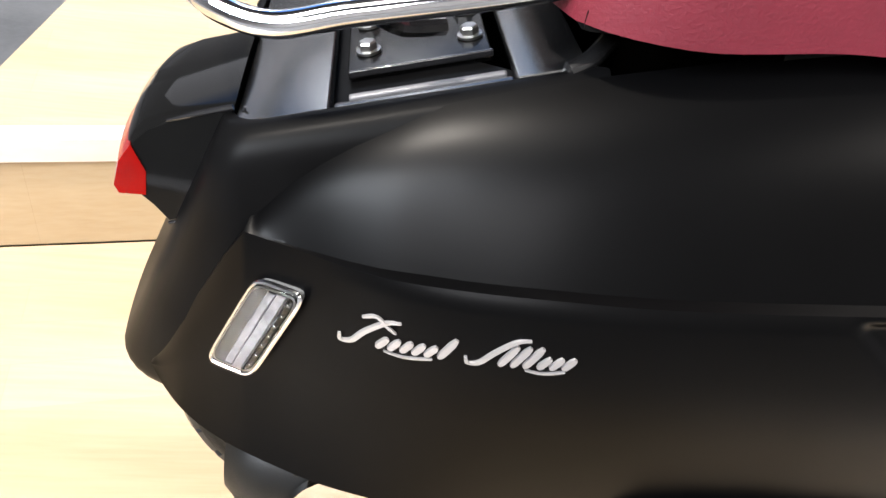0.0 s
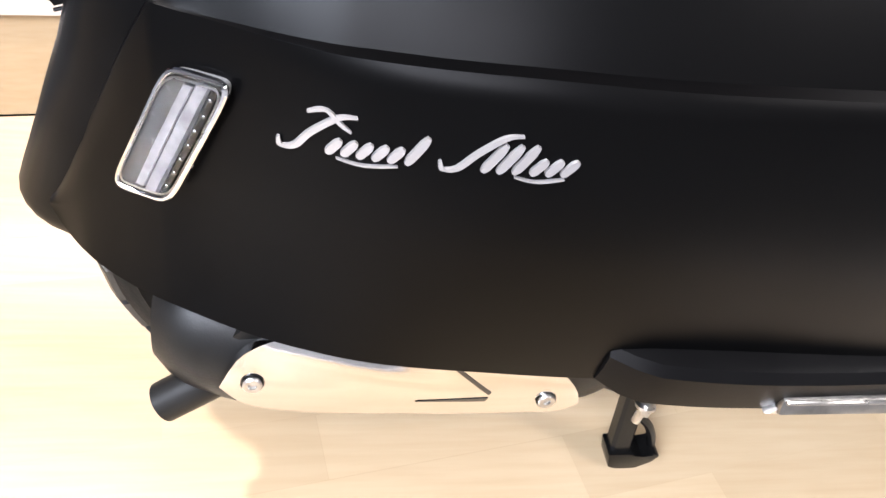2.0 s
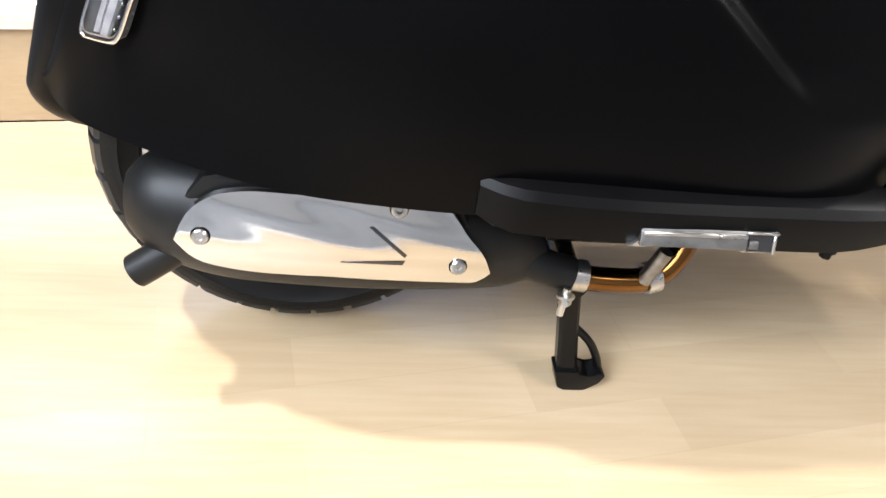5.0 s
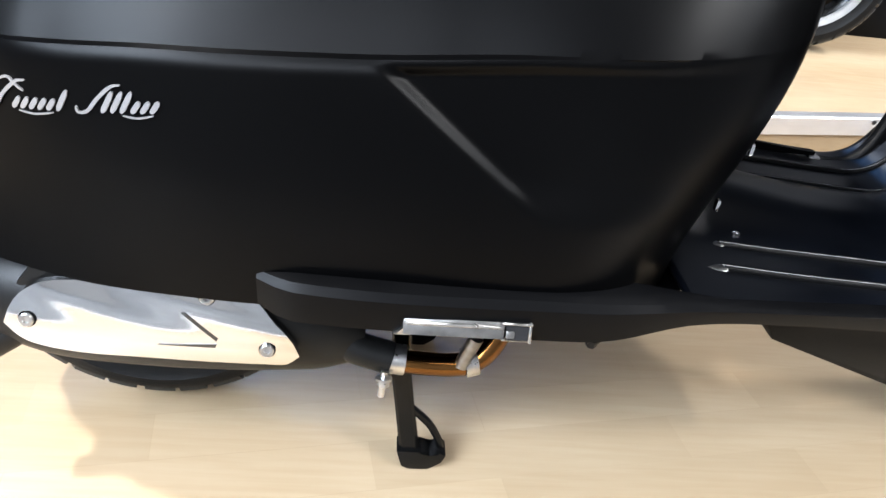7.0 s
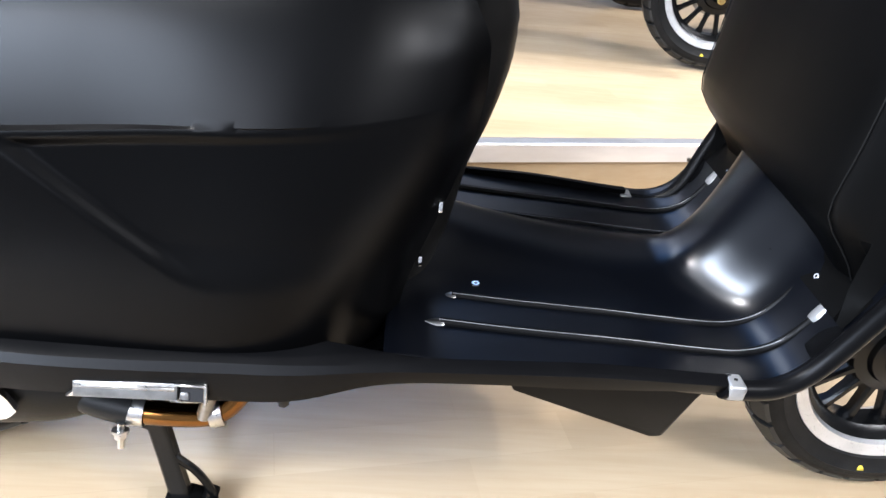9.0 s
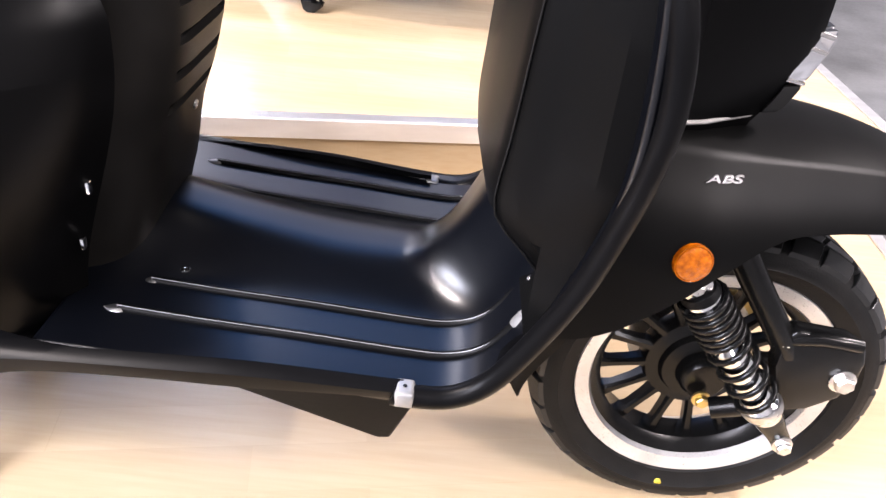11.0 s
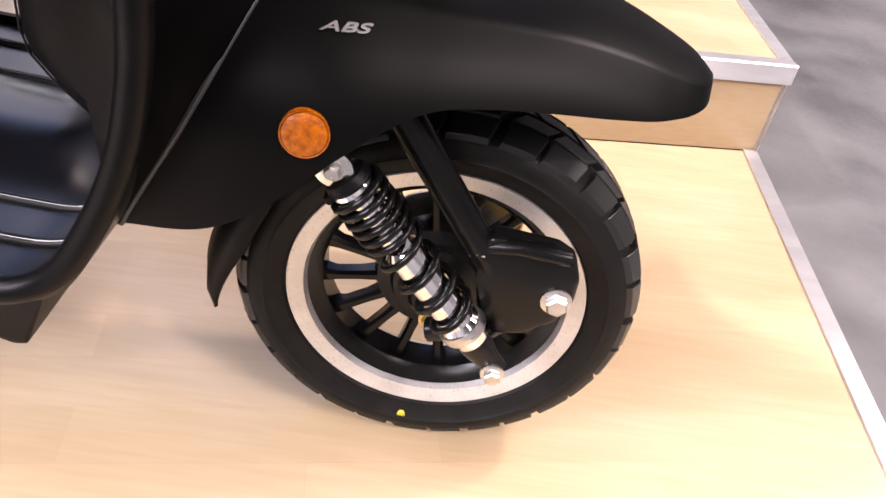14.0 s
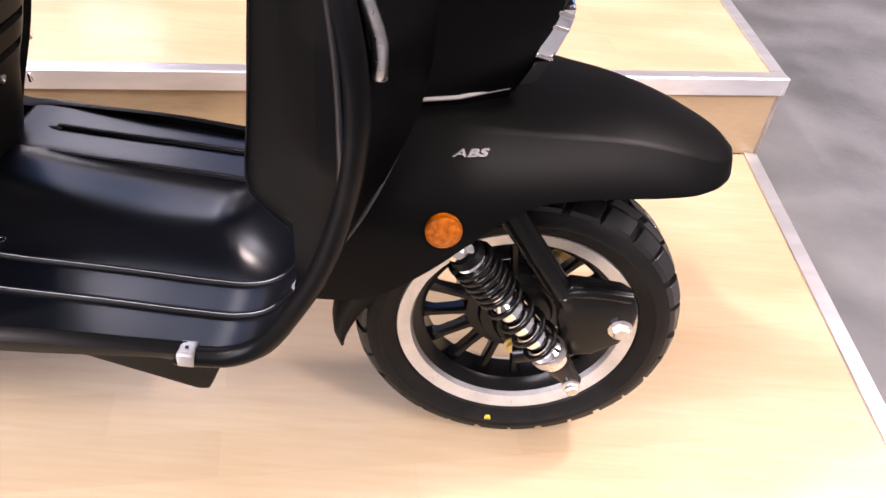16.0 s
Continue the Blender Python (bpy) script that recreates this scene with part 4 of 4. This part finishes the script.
for s in (-1, 1):
    # leg shield front, from the bead to the seam at the mudguard
    rows = []
    for k in range(33):
        z = 0.386 + 0.47 * k / 32
        xb = spline(z, [0.35, 0.382, 0.438, 0.5, 0.565, 0.62, 0.69, 0.76, 0.86], [-0.345, -0.325, -0.288, -0.26, -0.243, -0.235, -0.237, -0.251, -0.272])
        yb = spline(z, [0.35, 0.62, 0.76, 0.86], [0.236, 0.236, 0.228, 0.212])
        xs, ys = apron_x(z), spline(z, [0.35, 0.396, 0.441, 0.485, 0.53, 0.57, 0.60, 0.62, 0.7, 0.88], [0.168, 0.173, 0.1755, 0.177, 0.173, 0.159, 0.135, 0.112, 0.103, 0.10])
        rows.append([(xb + (xs - xb) * t - 0.006 * math.sin(math.pi * t), s * (yb + (ys - yb) * t), z) for t in (i / 10 for i in range(11))])
    apron = part("leg_shield_front", sheet(rows), MATTE, scooter, "matte black leg shield front")
    seam = [(x - 0.001, s * (abs(y) + 0.0015), z) for x, y, z in seam_edge]
    # raised grey line for the lit edge of the seam groove
    part("seam_line", tube(seam, 0.0027, 8), SEAM, apron)
    drl = [(-0.243, s * 0.206, 0.775), (-0.233, s * 0.208, 0.745), (-0.222, s * 0.209, 0.712), (-0.222, s * 0.209, 0.68)]
    strip = part("light_strip", tube(curve_points(drl, 6), [0.004] + [0.0068] * 17 + [0.0045], 10), STEEL, scooter, "silver daytime light strip")
    part("strip_lens", tube([(x + 0.002, y * 1.005, z) for x, y, z in curve_points(drl, 6)], 0.007, 8), GLASS, strip)

    # amber reflector
    axis = Vector((0.12, s * 0.98, 0.12))
    centre_r = (-0.151, s * (nose_y(-0.151, 0.3) - 0.003), 0.5035)
    amber = part("side_reflector", lathe([(0, 0.0182), (0.004, 0.0182), (0.006, 0.0172), (0.0075, 0.014), (0.0085, 0.0)], centre_r, axis, 30), AMBER, scooter, "round amber side reflector")
    part("reflector_rim", lathe([(-0.004, 0.018), (0.005, 0.018), (0.0055, 0.0192), (-0.004, 0.0198)], centre_r, axis, 30), AMBER, amber)

# raised letters on the mudguard
for s in (-1, 1):
    font = bpy.data.curves.new("badge_text", "FONT")
    font.body, font.size, font.extrude, font.align_x, font.align_y, font.shear = "ABS", 0.0165, 0.0012, "CENTER", "CENTER", 0.25
    font.space_character, font.offset = 1.0, 0.0002
    temp = new("badge_text", font)
    me = bpy.data.meshes.new_from_object(temp.evaluated_get(bpy.context.evaluated_depsgraph_get()))
    bpy.data.objects.remove(temp)
    me.materials.clear()
    for v in me.vertices:
        x, z = -0.131 - s * v.co.x * 1.27, 0.5745 + v.co.y * 0.46
        f = (z - nose_low(x)) / (nose_ridge(x) - nose_low(x))
        v.co = (x, s * (nose_y(x, f) + 0.0012 + v.co.z), z)
    if s > 0:
        me.flip_normals()
    me.materials.append(LETTER)
    place("abs_badge", me, mudguard, "small silver raised letters ABS")

# horn casing above the mudguard
rows = []
for k in range(19):
    z = 0.606 + 0.27 * k / 18
    xf = spline(z, [0.606, 0.63, 0.662, 0.70, 0.8, 0.88], [-0.088, -0.073, -0.06, -0.05, -0.06, -0.09])
    hw = spline(z, [0.606, 0.65, 0.7, 0.88], [0.063, 0.066, 0.07, 0.075])
    half = [(-0.26, 0.118), (-0.20, 0.106), (-0.15, 0.09), (xf - 0.018, hw), (xf - 0.004, hw - 0.008), (xf + 0.006, hw * 0.5)]
    rows.append([(x, -y, z) for x, y in half] + [(xf + 0.008, 0, z)] + [(x, y, z) for x, y in half[::-1]])
rows.insert(0, [(x - 0.01, y * 0.97, z - 0.03) for x, y, z in rows[0]])
horn = part("horn_casing", sheet(rows, caps=True), MATTE, scooter, "black horn casing with chrome grille", sharp=30)
horn.location = (0.003, 0, -0.0055)
base = [(x, y * 1.02, z + 0.0085) for x, y, z in rows[1]]
part("casing_trim", tube(base[1:-1], 0.0024, 8), LIGHT_TRIM, horn, "thin light grey trim line")
def horn_front(z):
    return spline(z, [0.606, 0.63, 0.662, 0.70, 0.8, 0.88], [-0.088, -0.073, -0.06, -0.05, -0.06, -0.09])


for s in (-1, 1):
    for name, za, zb, back, mat, note in (("grille_foot", 0.618, 0.648, 0.008, MUFFLER, "dark grey grille foot"), ("grille_frame", 0.652, 0.704, 0.011, CHROME, "chrome grille frame")):
        zs = [za + (zb - za) * k / 8 for k in range(9)]
        outline = [(horn_front(z) - back, z) for z in zs] + [(horn_front(z) + 0.009, z + 0.003) for z in zs[::-1]]
        part(name, prism(outline, s * 0.05, s * 0.0632, 0.003), mat, horn, note)
    for z, h in ((0.654, 0.004), (0.686, 0.0045), (0.701, 0.005)):
        part("grille_rib", box(horn_front(z) - 0.001, s * 0.0572, z, 0.019, 0.0138, h, 0.0015, turn=Matrix.Rotation(radians(12), 4, "Y")), ALLOY, horn)
for k in range(4):
    z = 0.655 + 0.016 * k
    part("grille_bar", box(horn_front(z) + 0.006, 0, z, 0.01, 0.104, 0.008, 0.002, turn=Matrix.Rotation(radians(-20), 4, "Y")), CHROME, horn)


# wheels
def tyre_mesh(r_out=0.230):
    k = r_out / 0.230
    prof_t = [(-0.036, 0.16), (-0.0435, 0.1685), (-0.0475, 0.171), (-0.0478, 0.1735), (-0.054, 0.183), (-0.0565, 0.189), (-0.058, 0.1905), (-0.0568, 0.192), (-0.057, 0.197), (-0.053, 0.209), (-0.046, 0.2148), (-0.03, 0.2198), (0, 0.222)]
    prof_t += [(-y, r) for y, r in prof_t[-2::-1]] + [(0.03, 0.157), (-0.03, 0.157)]
    n = 96
    bm = lathe([(y, r * k) for y, r in prof_t], (0, 0, 0), (0, 1, 0), n, closed=True)
    return bm


def tread_mesh():
    """Chunky blocks in slanting rows, with open grooves between."""
    bm = bmesh.new()

    def radius(y):
        return float(np.interp(abs(y), [0, 0.03, 0.046, 0.053, 0.057], [0.2252, 0.223, 0.2175, 0.209, 0.197]))

    count = 28
    step = 2 * math.pi / count
    for s in (-1, 1):
        for i in range(count):
            a = i * step + (0 if s < 0 else step / 2)
            long = 0.8 if i % 2 else 0.9
            for (y0, y1, a0, a1, skew) in ((0.0025, 0.0245, 0.0, long - 0.02, 0.75), (0.0285, 0.0525, 0.12, 0.1 + long, 0.35)):
                grid = []
                for lift, inset in ((-0.0045, 0.0), (0.0045, 0.0003), (0.0052, 0.0013)):
                    ring = []
                    for (fy, fa) in ((0, 0), (0, 0.5), (0, 1), (0.5, 1), (1, 1), (1, 0.5), (1, 0), (0.5, 0)):
                        y = y0 + inset + (y1 - y0 - 2 * inset) * fy
                        b = a + step * (a0 + (a1 - a0) * fa + skew * (y / 0.05)) + (inset / 0.22) * (1 if fa == 0 else -1 if fa == 1 else 0)
                        r = radius(y) + lift - (0.0005 if lift == 0 else 0)
                        ring.append(bm.verts.new((r * math.cos(b), s * y, r * math.sin(b))))
                    grid.append(ring)
                for q in range(2):
                    for c in range(8):
                        bm.faces.new((grid[q][c], grid[q][(c + 1) % 8], grid[q + 1][(c + 1) % 8], grid[q + 1][c]))
                bm.faces.new(grid[-1])
    return bm


def move(bm, at):
    bmesh.ops.translate(bm, vec=at, verts=bm.verts)
    return bm


def wheel(name, at, label):
    rim = lathe([(-0.036, 0.163), (-0.030, 0.156), (-0.022, 0.141), (0.018, 0.141), (0.030, 0.156), (0.036, 0.163), (0.03, 0.146), (0.018, 0.131), (-0.018, 0.131), (-0.03, 0.141)], (0, 0, 0), (0, 1, 0), 72, closed=True)
    w = part(name, move(rim, at), BLACKMETAL, scooter, label)
    lip = [lathe([(s * 0.0435, 0.1682), (s * 0.0452, 0.1672), (s * 0.0405, 0.1492), (s * 0.033, 0.146), (s * 0.033, 0.165)], (0, 0, 0), (0, 1, 0), 96, closed=True) for s in (-1, 1)]
    for b in lip:
        part("rim_lip", move(b, at), LIP, w, "machined bright rim lip", sharp=30)
    part("tyre", move(tyre_mesh(), at), RUBBER, w, "black rubber tyre", sharp=50)
    part("tread", move(tread_mesh(), at), TREAD, w, "chunky block tread", sharp=30)
    hub = lathe([(-0.045, 0.0), (-0.045, 0.026), (-0.04, 0.031), (-0.024, 0.034), (-0.02, 0.05), (-0.012, 0.054), (-0.008, 0.07), (0.0, 0.074), (0.02, 0.074), (0.03, 0.05), (0.055, 0.04), (0.055, 0.0)], at, (0, 1, 0), 40)
    part("hub", hub, BLACKMETAL, w)
    for i in range(16):
        a = 2 * math.pi * (i + 0.35) / 16
        rows = []
        for r, wd, dp, y in ((0.055, 0.008, 0.012, 0.004), (0.09, 0.006, 0.009, 0.0), (0.118, 0.0068, 0.008, -0.002), (0.136, 0.0105, 0.010, 0.0)):
            c, q = math.cos(a), math.sin(a)
            rows.append([(at[0] + r * c - u * q, at[1] + y + v, at[2] + r * q + u * c) for u, v in ((-wd, dp), (-wd, -dp * 0.5), (-wd * 0.5, -dp), (wd * 0.5, -dp), (wd, -dp * 0.5), (wd, dp))])
        part("spoke", sheet(rows, wrap_v=True, caps=True), BLACKMETAL, w, sharp=30)
    part("brake_disc", lathe([(0.050, 0.05), (0.054, 0.05), (0.054, 0.085), (0.050, 0.085)], at, (0, 1, 0), 48, closed=True), STEEL, w)
    return w


FRONT, REAR = (-0.028, 0.0, 0.2372), (-1.379, 0.0, 0.25)
front = wheel("front_wheel", FRONT, "front wheel with black spokes and bright rim")
rear = wheel("rear_wheel", REAR, "rear wheel with black spokes and bright rim")
part("paint_dot", lathe([(-0.004, 0.0055), (0.0006, 0.005)], (-0.046, -0.0562, 0.0505), (0.0, -1, -0.25), 12), YELLOW, front)
part("caliper", box(0.035, 0.068, 0.30, 0.06, 0.035, 0.05, 0.01, 3), BRASS, scooter, "brass coloured brake caliper")

# mud flap behind the front wheel
rows = []
for k in range(19):
    a = radians(150 + 32 * k / 18)
    r = 0.246 + 0.014 * smooth(k / 18)
    half = 0.076 - 0.008 * smooth((k - 8) / 10)
    rows.append([(FRONT[0] + (r - 0.045 * abs(v) ** 5 * (1 - 0.6 * smooth((k - 9) / 9))) * math.cos(a), half * v, FRONT[2] + r * math.sin(a) - (0.028 * abs(v) ** 3 * smooth((k - 10) / 8))) for v in (-1, -0.8, -0.5, 0, 0.5, 0.8, 1)])
thick(part("mud_flap", sheet(rows), PLASTIC, scooter, "black plastic mud flap"), 0.004)
rows = []
for k in range(25):
    a = radians(84 + 66 * k / 24)
    rows.append([(FRONT[0] + 0.262 * math.cos(a), y, FRONT[2] + 0.262 * math.sin(a)) for y in (-0.09, -0.05, 0, 0.05, 0.09)])
thick(part("wheel_arch", sheet(rows), PLASTIC, scooter), 0.004)

rows = []
for k in range(33):
    a = radians(8 + 130 * k / 32)
    rows.append([(REAR[0] + 0.258 * math.cos(a), y, REAR[2] + 0.258 * math.sin(a)) for y in (-0.118, -0.07, 0, 0.07, 0.118)])
thick(part("rear_wheel_arch", sheet(rows), PLASTIC, scooter), 0.004)

# front fork with trailing links and spring dampers
for s in (-1, 1):
    fork = part("fork_tube", tube([(-0.112, s * 0.098, 0.53), (-0.054, s * 0.104, 0.45), (0.004, s * 0.112, 0.372), (0.016, s * 0.112, 0.351)], [0.0165, 0.016, 0.0155, 0.013], 16), BLACKMETAL, scooter, "black fork tube")
    plate = [(0.0, 0.375), (0.012, 0.392), (0.076, 0.386), (0.094, 0.376), (0.102, 0.355), (0.102, 0.325), (0.09, 0.3), (0.06, 0.278), (0.03, 0.272), (0.012, 0.3), (0.004, 0.34)]
    link = part("fork_link", prism(plate, s * 0.098, s * 0.124, 0.006, 3), BLACKMETAL, scooter, "black pressed steel fork link")
    hex_bolt("link_bolt", (0.085, s * 0.122, 0.328), (0, s, 0), 0.0115, 0.013, link)
    part("link_rib", tube([(0.004, s * 0.115, 0.374), (0.04, s * 0.124, 0.386), (0.086, s * 0.122, 0.38)], 0.0085, 10), BLACKMETAL, link)
    part("weld", tube([(-0.006, s * 0.121, 0.366), (0.001, s * 0.125, 0.372), (0.008, s * 0.126, 0.371)], [0.0012, 0.0022, 0.0012], 6), STEEL, link)
    part("axle_arm", tube([(0.085, s * 0.1, 0.328), (0.03, s * 0.098, 0.26), (-0.031, s * 0.086, 0.2315)], 0.014, 10), BLACKMETAL, link)
    hex_bolt("axle_nut", (-0.031, s * 0.055, 0.218), (0, s, 0), 0.009, 0.012, link, BRASS)

    a, b = Vector((-0.131, s * 0.152, 0.463)), Vector((0.038, s * 0.132, 0.24))
    d = (b - a).normalized()
    damper = part("damper", lathe([(0.005, 0.011), (0.02, 0.02), (0.03, 0.0205), (0.035, 0.013), (0.10, 0.013), (0.105, 0.0178), (0.205, 0.0178), (0.212, 0.0225), (0.218, 0.0225), (0.224, 0.0195), (0.232, 0.0195), (0.238, 0.0165), (0.262, 0.0125), (0.278, 0.011)], a, d, 28), CHROME, scooter, "spring damper with chrome body and black coils", sharp=30)
    part("top_cap", lathe([(0.008, 0.012), (0.012, 0.019), (0.02, 0.0215), (0.026, 0.018)], a, d, 28), PLASTIC, damper)
    part("lower_clevis", lathe([(0.232, 0.018), (0.245, 0.0175), (0.268, 0.0135), (0.288, 0.012), (0.292, 0.008)], a, d, 20), BLACKMETAL, damper)
    sd = d.orthogonal().normalized()
    up = d.cross(sd)
    coil, turns = [], 10.3
    for k in range(int(turns * 16) + 1):
        t = k / 16
        h = 0.022 + (0.0105 * t if t < 6.4 else 0.0672 + 0.0300 * (t - 6.4))
        coil.append(a + d * h + 0.0238 * (math.cos(2 * math.pi * t) * sd + math.sin(2 * math.pi * t) * up))
    part("spring", tube(coil, 0.0036, 8), BLACKMETAL, damper, "black coil spring", sharp=60)
    part("adjuster", lathe([(0.21, 0.0235), (0.216, 0.0245), (0.222, 0.0235)], a, d, 24), STEEL, damper)
    hex_bolt("lower_bolt", b + Vector((0, s * 0.012, 0)), (0, s, 0), 0.009, 0.012, damper)
    part("upper_bracket", lathe([(0, 0.0165), (0.005, 0.0165), (0.006, 0.015)], a + Vector((0, s * 0.006, 0)), (0, s, 0), 24), ALLOY, damper)
    hex_bolt("upper_bolt", a + Vector((0, s * 0.011, 0)), (0, s, 0), 0.007, 0.008, damper)

# muffler on the near side
rows = []
for k in range(37):
    u = k / 36
    x = -1.532 + 0.43 * u
    r = spline(u, [0, 0.04, 0.12, 0.3, 0.7, 0.88, 1.0], [0.032, 0.051, 0.065, 0.073, 0.071, 0.054, 0.024])
    cz = spline(u, [0, 0.3, 0.8, 1.0], [0.267, 0.254, 0.244, 0.218])
    rows.append([(x, -0.142 + 0.062 * r / 0.068 * math.cos(t) * 0.95, cz + r * math.sin(t)) for t in (2 * math.pi * j / 28 for j in range(28))])
muffler = part("muffler", sheet(rows, wrap_v=True, caps=True), MUFFLER, scooter, "matte black muffler with polished heat shield")
shield_line = [(-1.477, 0.268), (-1.468, 0.297), (-1.446, 0.322), (-1.42, 0.3275), (-1.36, 0.3265), (-1.277, 0.3205), (-1.222, 0.314), (-1.214, 0.306), (-1.174, 0.25), (-1.172, 0.242),
               (-1.184, 0.2305), (-1.2, 0.229), (-1.324, 0.232), (-1.434, 0.239), (-1.462, 0.25)]
def shield_z(x):
    return (spline(x, [-1.477, -1.462, -1.434, -1.324, -1.2, -1.184, -1.172], [0.268, 0.25, 0.239, 0.232, 0.229, 0.2305, 0.242]),
            spline(x, [-1.477, -1.468, -1.446, -1.42, -1.36, -1.277, -1.222, -1.2, -1.174, -1.172], [0.269, 0.29, 0.3115, 0.3195, 0.3205, 0.3175, 0.3135, 0.2865, 0.25, 0.243]))


def shield_y(x, z):
    d = (z - 0.255) / 0.055
    return -0.2135 + 0.0009 * math.sin(52 * x + 90 * z) * smooth((z - 0.262) / 0.03) * smooth((0.32 - z) / 0.02) + (0.0085 if d > 0 else 0.007) * abs(d) ** 1.8 + 0.003 * ((x + 1.32) / 0.15) ** 2


rows = []
for k in range(49):
    x = -1.477 + 0.305 * k / 48
    lo, hi = shield_z(x)
    row = [(x, shield_y(x, lo + (hi - lo) * j / 14), lo + (hi - lo) * j / 14) for j in range(15)]
    rows.append([(x, row[0][1] + 0.01, lo)] + row + [(x, row[-1][1] + 0.008, hi)])
shield = part("heat_shield", sheet(rows), SATIN_CHROME, muffler, "polished steel heat shield", sharp=45)
part("shield_backing", prism([(-1.325 + (x + 1.325) * 1.03, 0.278 + (z - 0.278) * 1.12) for x, z in shield_line], -0.189, -0.16, 0.006, 2), MUFFLER, muffler)
for x, z in ((-1.452, 0.275), (-1.268, 0.312), (-1.206, 0.252)):
    part("screw_cup", lathe([(-0.0005, 0.0092), (0.0006, 0.0092), (0.0008, 0.0078)], (x, shield_y(x, z) - 0.0005, z), (0, -1, 0.2), 20), BLACKMETAL, muffler)
    round_screw("shield_screw", (x, shield_y(x, z) - 0.0015, z), (0, -1, 0.2), 0.0078, muffler, STEEL)
for name, ends, material in (("shield_slot", ((-1.295, 0.2925, -1.291, 0.2935), (-1.2595, 0.2605, -1.2575, 0.2635)), GLOSS), ("shield_dent", ((-1.321, 0.2525, -1.318, 0.2535), (-1.261, 0.2515, -1.259, 0.2565)), GLOSS)):
    rows = []
    for k in range(13):
        t = k / 12
        (xa, za, xb, zb), (xc, zc, xd, zd) = ends
        p, q = (xa + (xc - xa) * t, za + (zc - za) * t), (xb + (xd - xb) * t, zb + (zd - zb) * t)
        rows.append([(p[0], shield_y(*p), p[1]), (p[0], shield_y(*p) - 0.0007, p[1]), (q[0], shield_y(*q) - 0.0007, q[1]), (q[0], shield_y(*q), q[1])])
    part(name, sheet(rows), material, muffler)
pipe = lathe([(0, 0.014), (0.0, 0.018), (0.062, 0.018), (0.062, 0.0155), (0.035, 0.0155), (0.035, 0.0)], (-1.476, -0.172, 0.238), (-0.82, -0.12, -0.55), 24)
part("tail_pipe", pipe, MUFFLER, muffler)
header = part("header_pipe", tube(curve_points([(-1.085, -0.158, 0.205), (-1.03, -0.158, 0.198), (-0.975, -0.15, 0.196), (-0.945, -0.14, 0.222), (-0.93, -0.12, 0.27), (-0.93, -0.09, 0.33)], 7), 0.0145, 16), BRONZE, scooter, "heat tinted bronze exhaust pipe")
part("link_pipe", tube(curve_points([(-1.15, -0.15, 0.232), (-1.11, -0.156, 0.215), (-1.07, -0.158, 0.204)], 5), 0.02, 16), MUFFLER, header)
part("pipe_clamp", lathe([(-0.011, 0.0165), (-0.011, 0.0185), (0.011, 0.0185), (0.011, 0.0165)], (-1.064, -0.158, 0.203), (1, 0, -0.1), 24, closed=True), STEEL, header)
part("clamp_bolt", tube([(-1.076, -0.178, 0.20), (-1.079, -0.182, 0.165)], 0.0045, 8), STEEL, header)
hex_bolt("clamp_nut", (-1.077, -0.18, 0.192), (0, -0.3, -1), 0.0075, 0.012, header)
part("pipe_flange", lathe([(-0.008, 0.0155), (-0.008, 0.0185), (0.008, 0.0185), (0.008, 0.0155)], (-0.973, -0.149, 0.197), (1, 0.2, 0.2), 24, closed=True), STEEL, header)
part("pipe_stub", tube([(-0.985, -0.16, 0.20), (-0.972, -0.163, 0.245)], 0.009, 10), DULL, header)

# centre stand
stand = part("centre_stand", tube([(-1.055, -0.15, 0.175), (-1.055, 0.15, 0.175)], 0.013, 12), BLACKMETAL, scooter, "black steel centre stand")
for s in (-1, 1):
    rows = []
    for p, wd in (((-1.058, s * 0.128, 0.185), 0.0125), ((-1.045, s * 0.131, 0.1), 0.0125), ((-1.034, s * 0.134, 0.03), 0.0135)):
        rows.append([(p[0] + u * wd, p[1] + v * 0.009, p[2]) for u, v in ((-1, -0.6), (-0.7, -1), (0.7, -1), (1, -0.6), (1, 1), (-1, 1))])
    part("leg", sheet(rows, wrap_v=True, caps=True), BLACKMETAL, stand)
    foot = [(-1.052, 0.036), (-1.044, 0.008), (-1.03, 0.0), (-1.008, 0.002), (-0.99, 0.016), (-0.984, 0.03), (-0.994, 0.036), (-1.006, 0.026), (-1.02, 0.036)]
    part("foot", prism(foot, s * 0.118, s * 0.148, 0.003), BLACKMETAL, stand)
    part("brace", tube(curve_points([(-1.036, s * 0.132, 0.1), (-1.012, s * 0.132, 0.075), (-0.996, s * 0.132, 0.045), (-0.99, s * 0.133, 0.022)], 5), 0.0055, 8), BLACKMETAL, stand)

# ---- more scooters of the same kind on the upper stand ----
for dx, dy, turn in ((0.19, 1.45, -8.0), (0.17, 2.25, -8.0)):
    other = copy_thing(scooter, pose(dx, dy, STEP, 0, 0, turn))
    other["label"] = "black retro motor scooter parked on the upper stand behind"
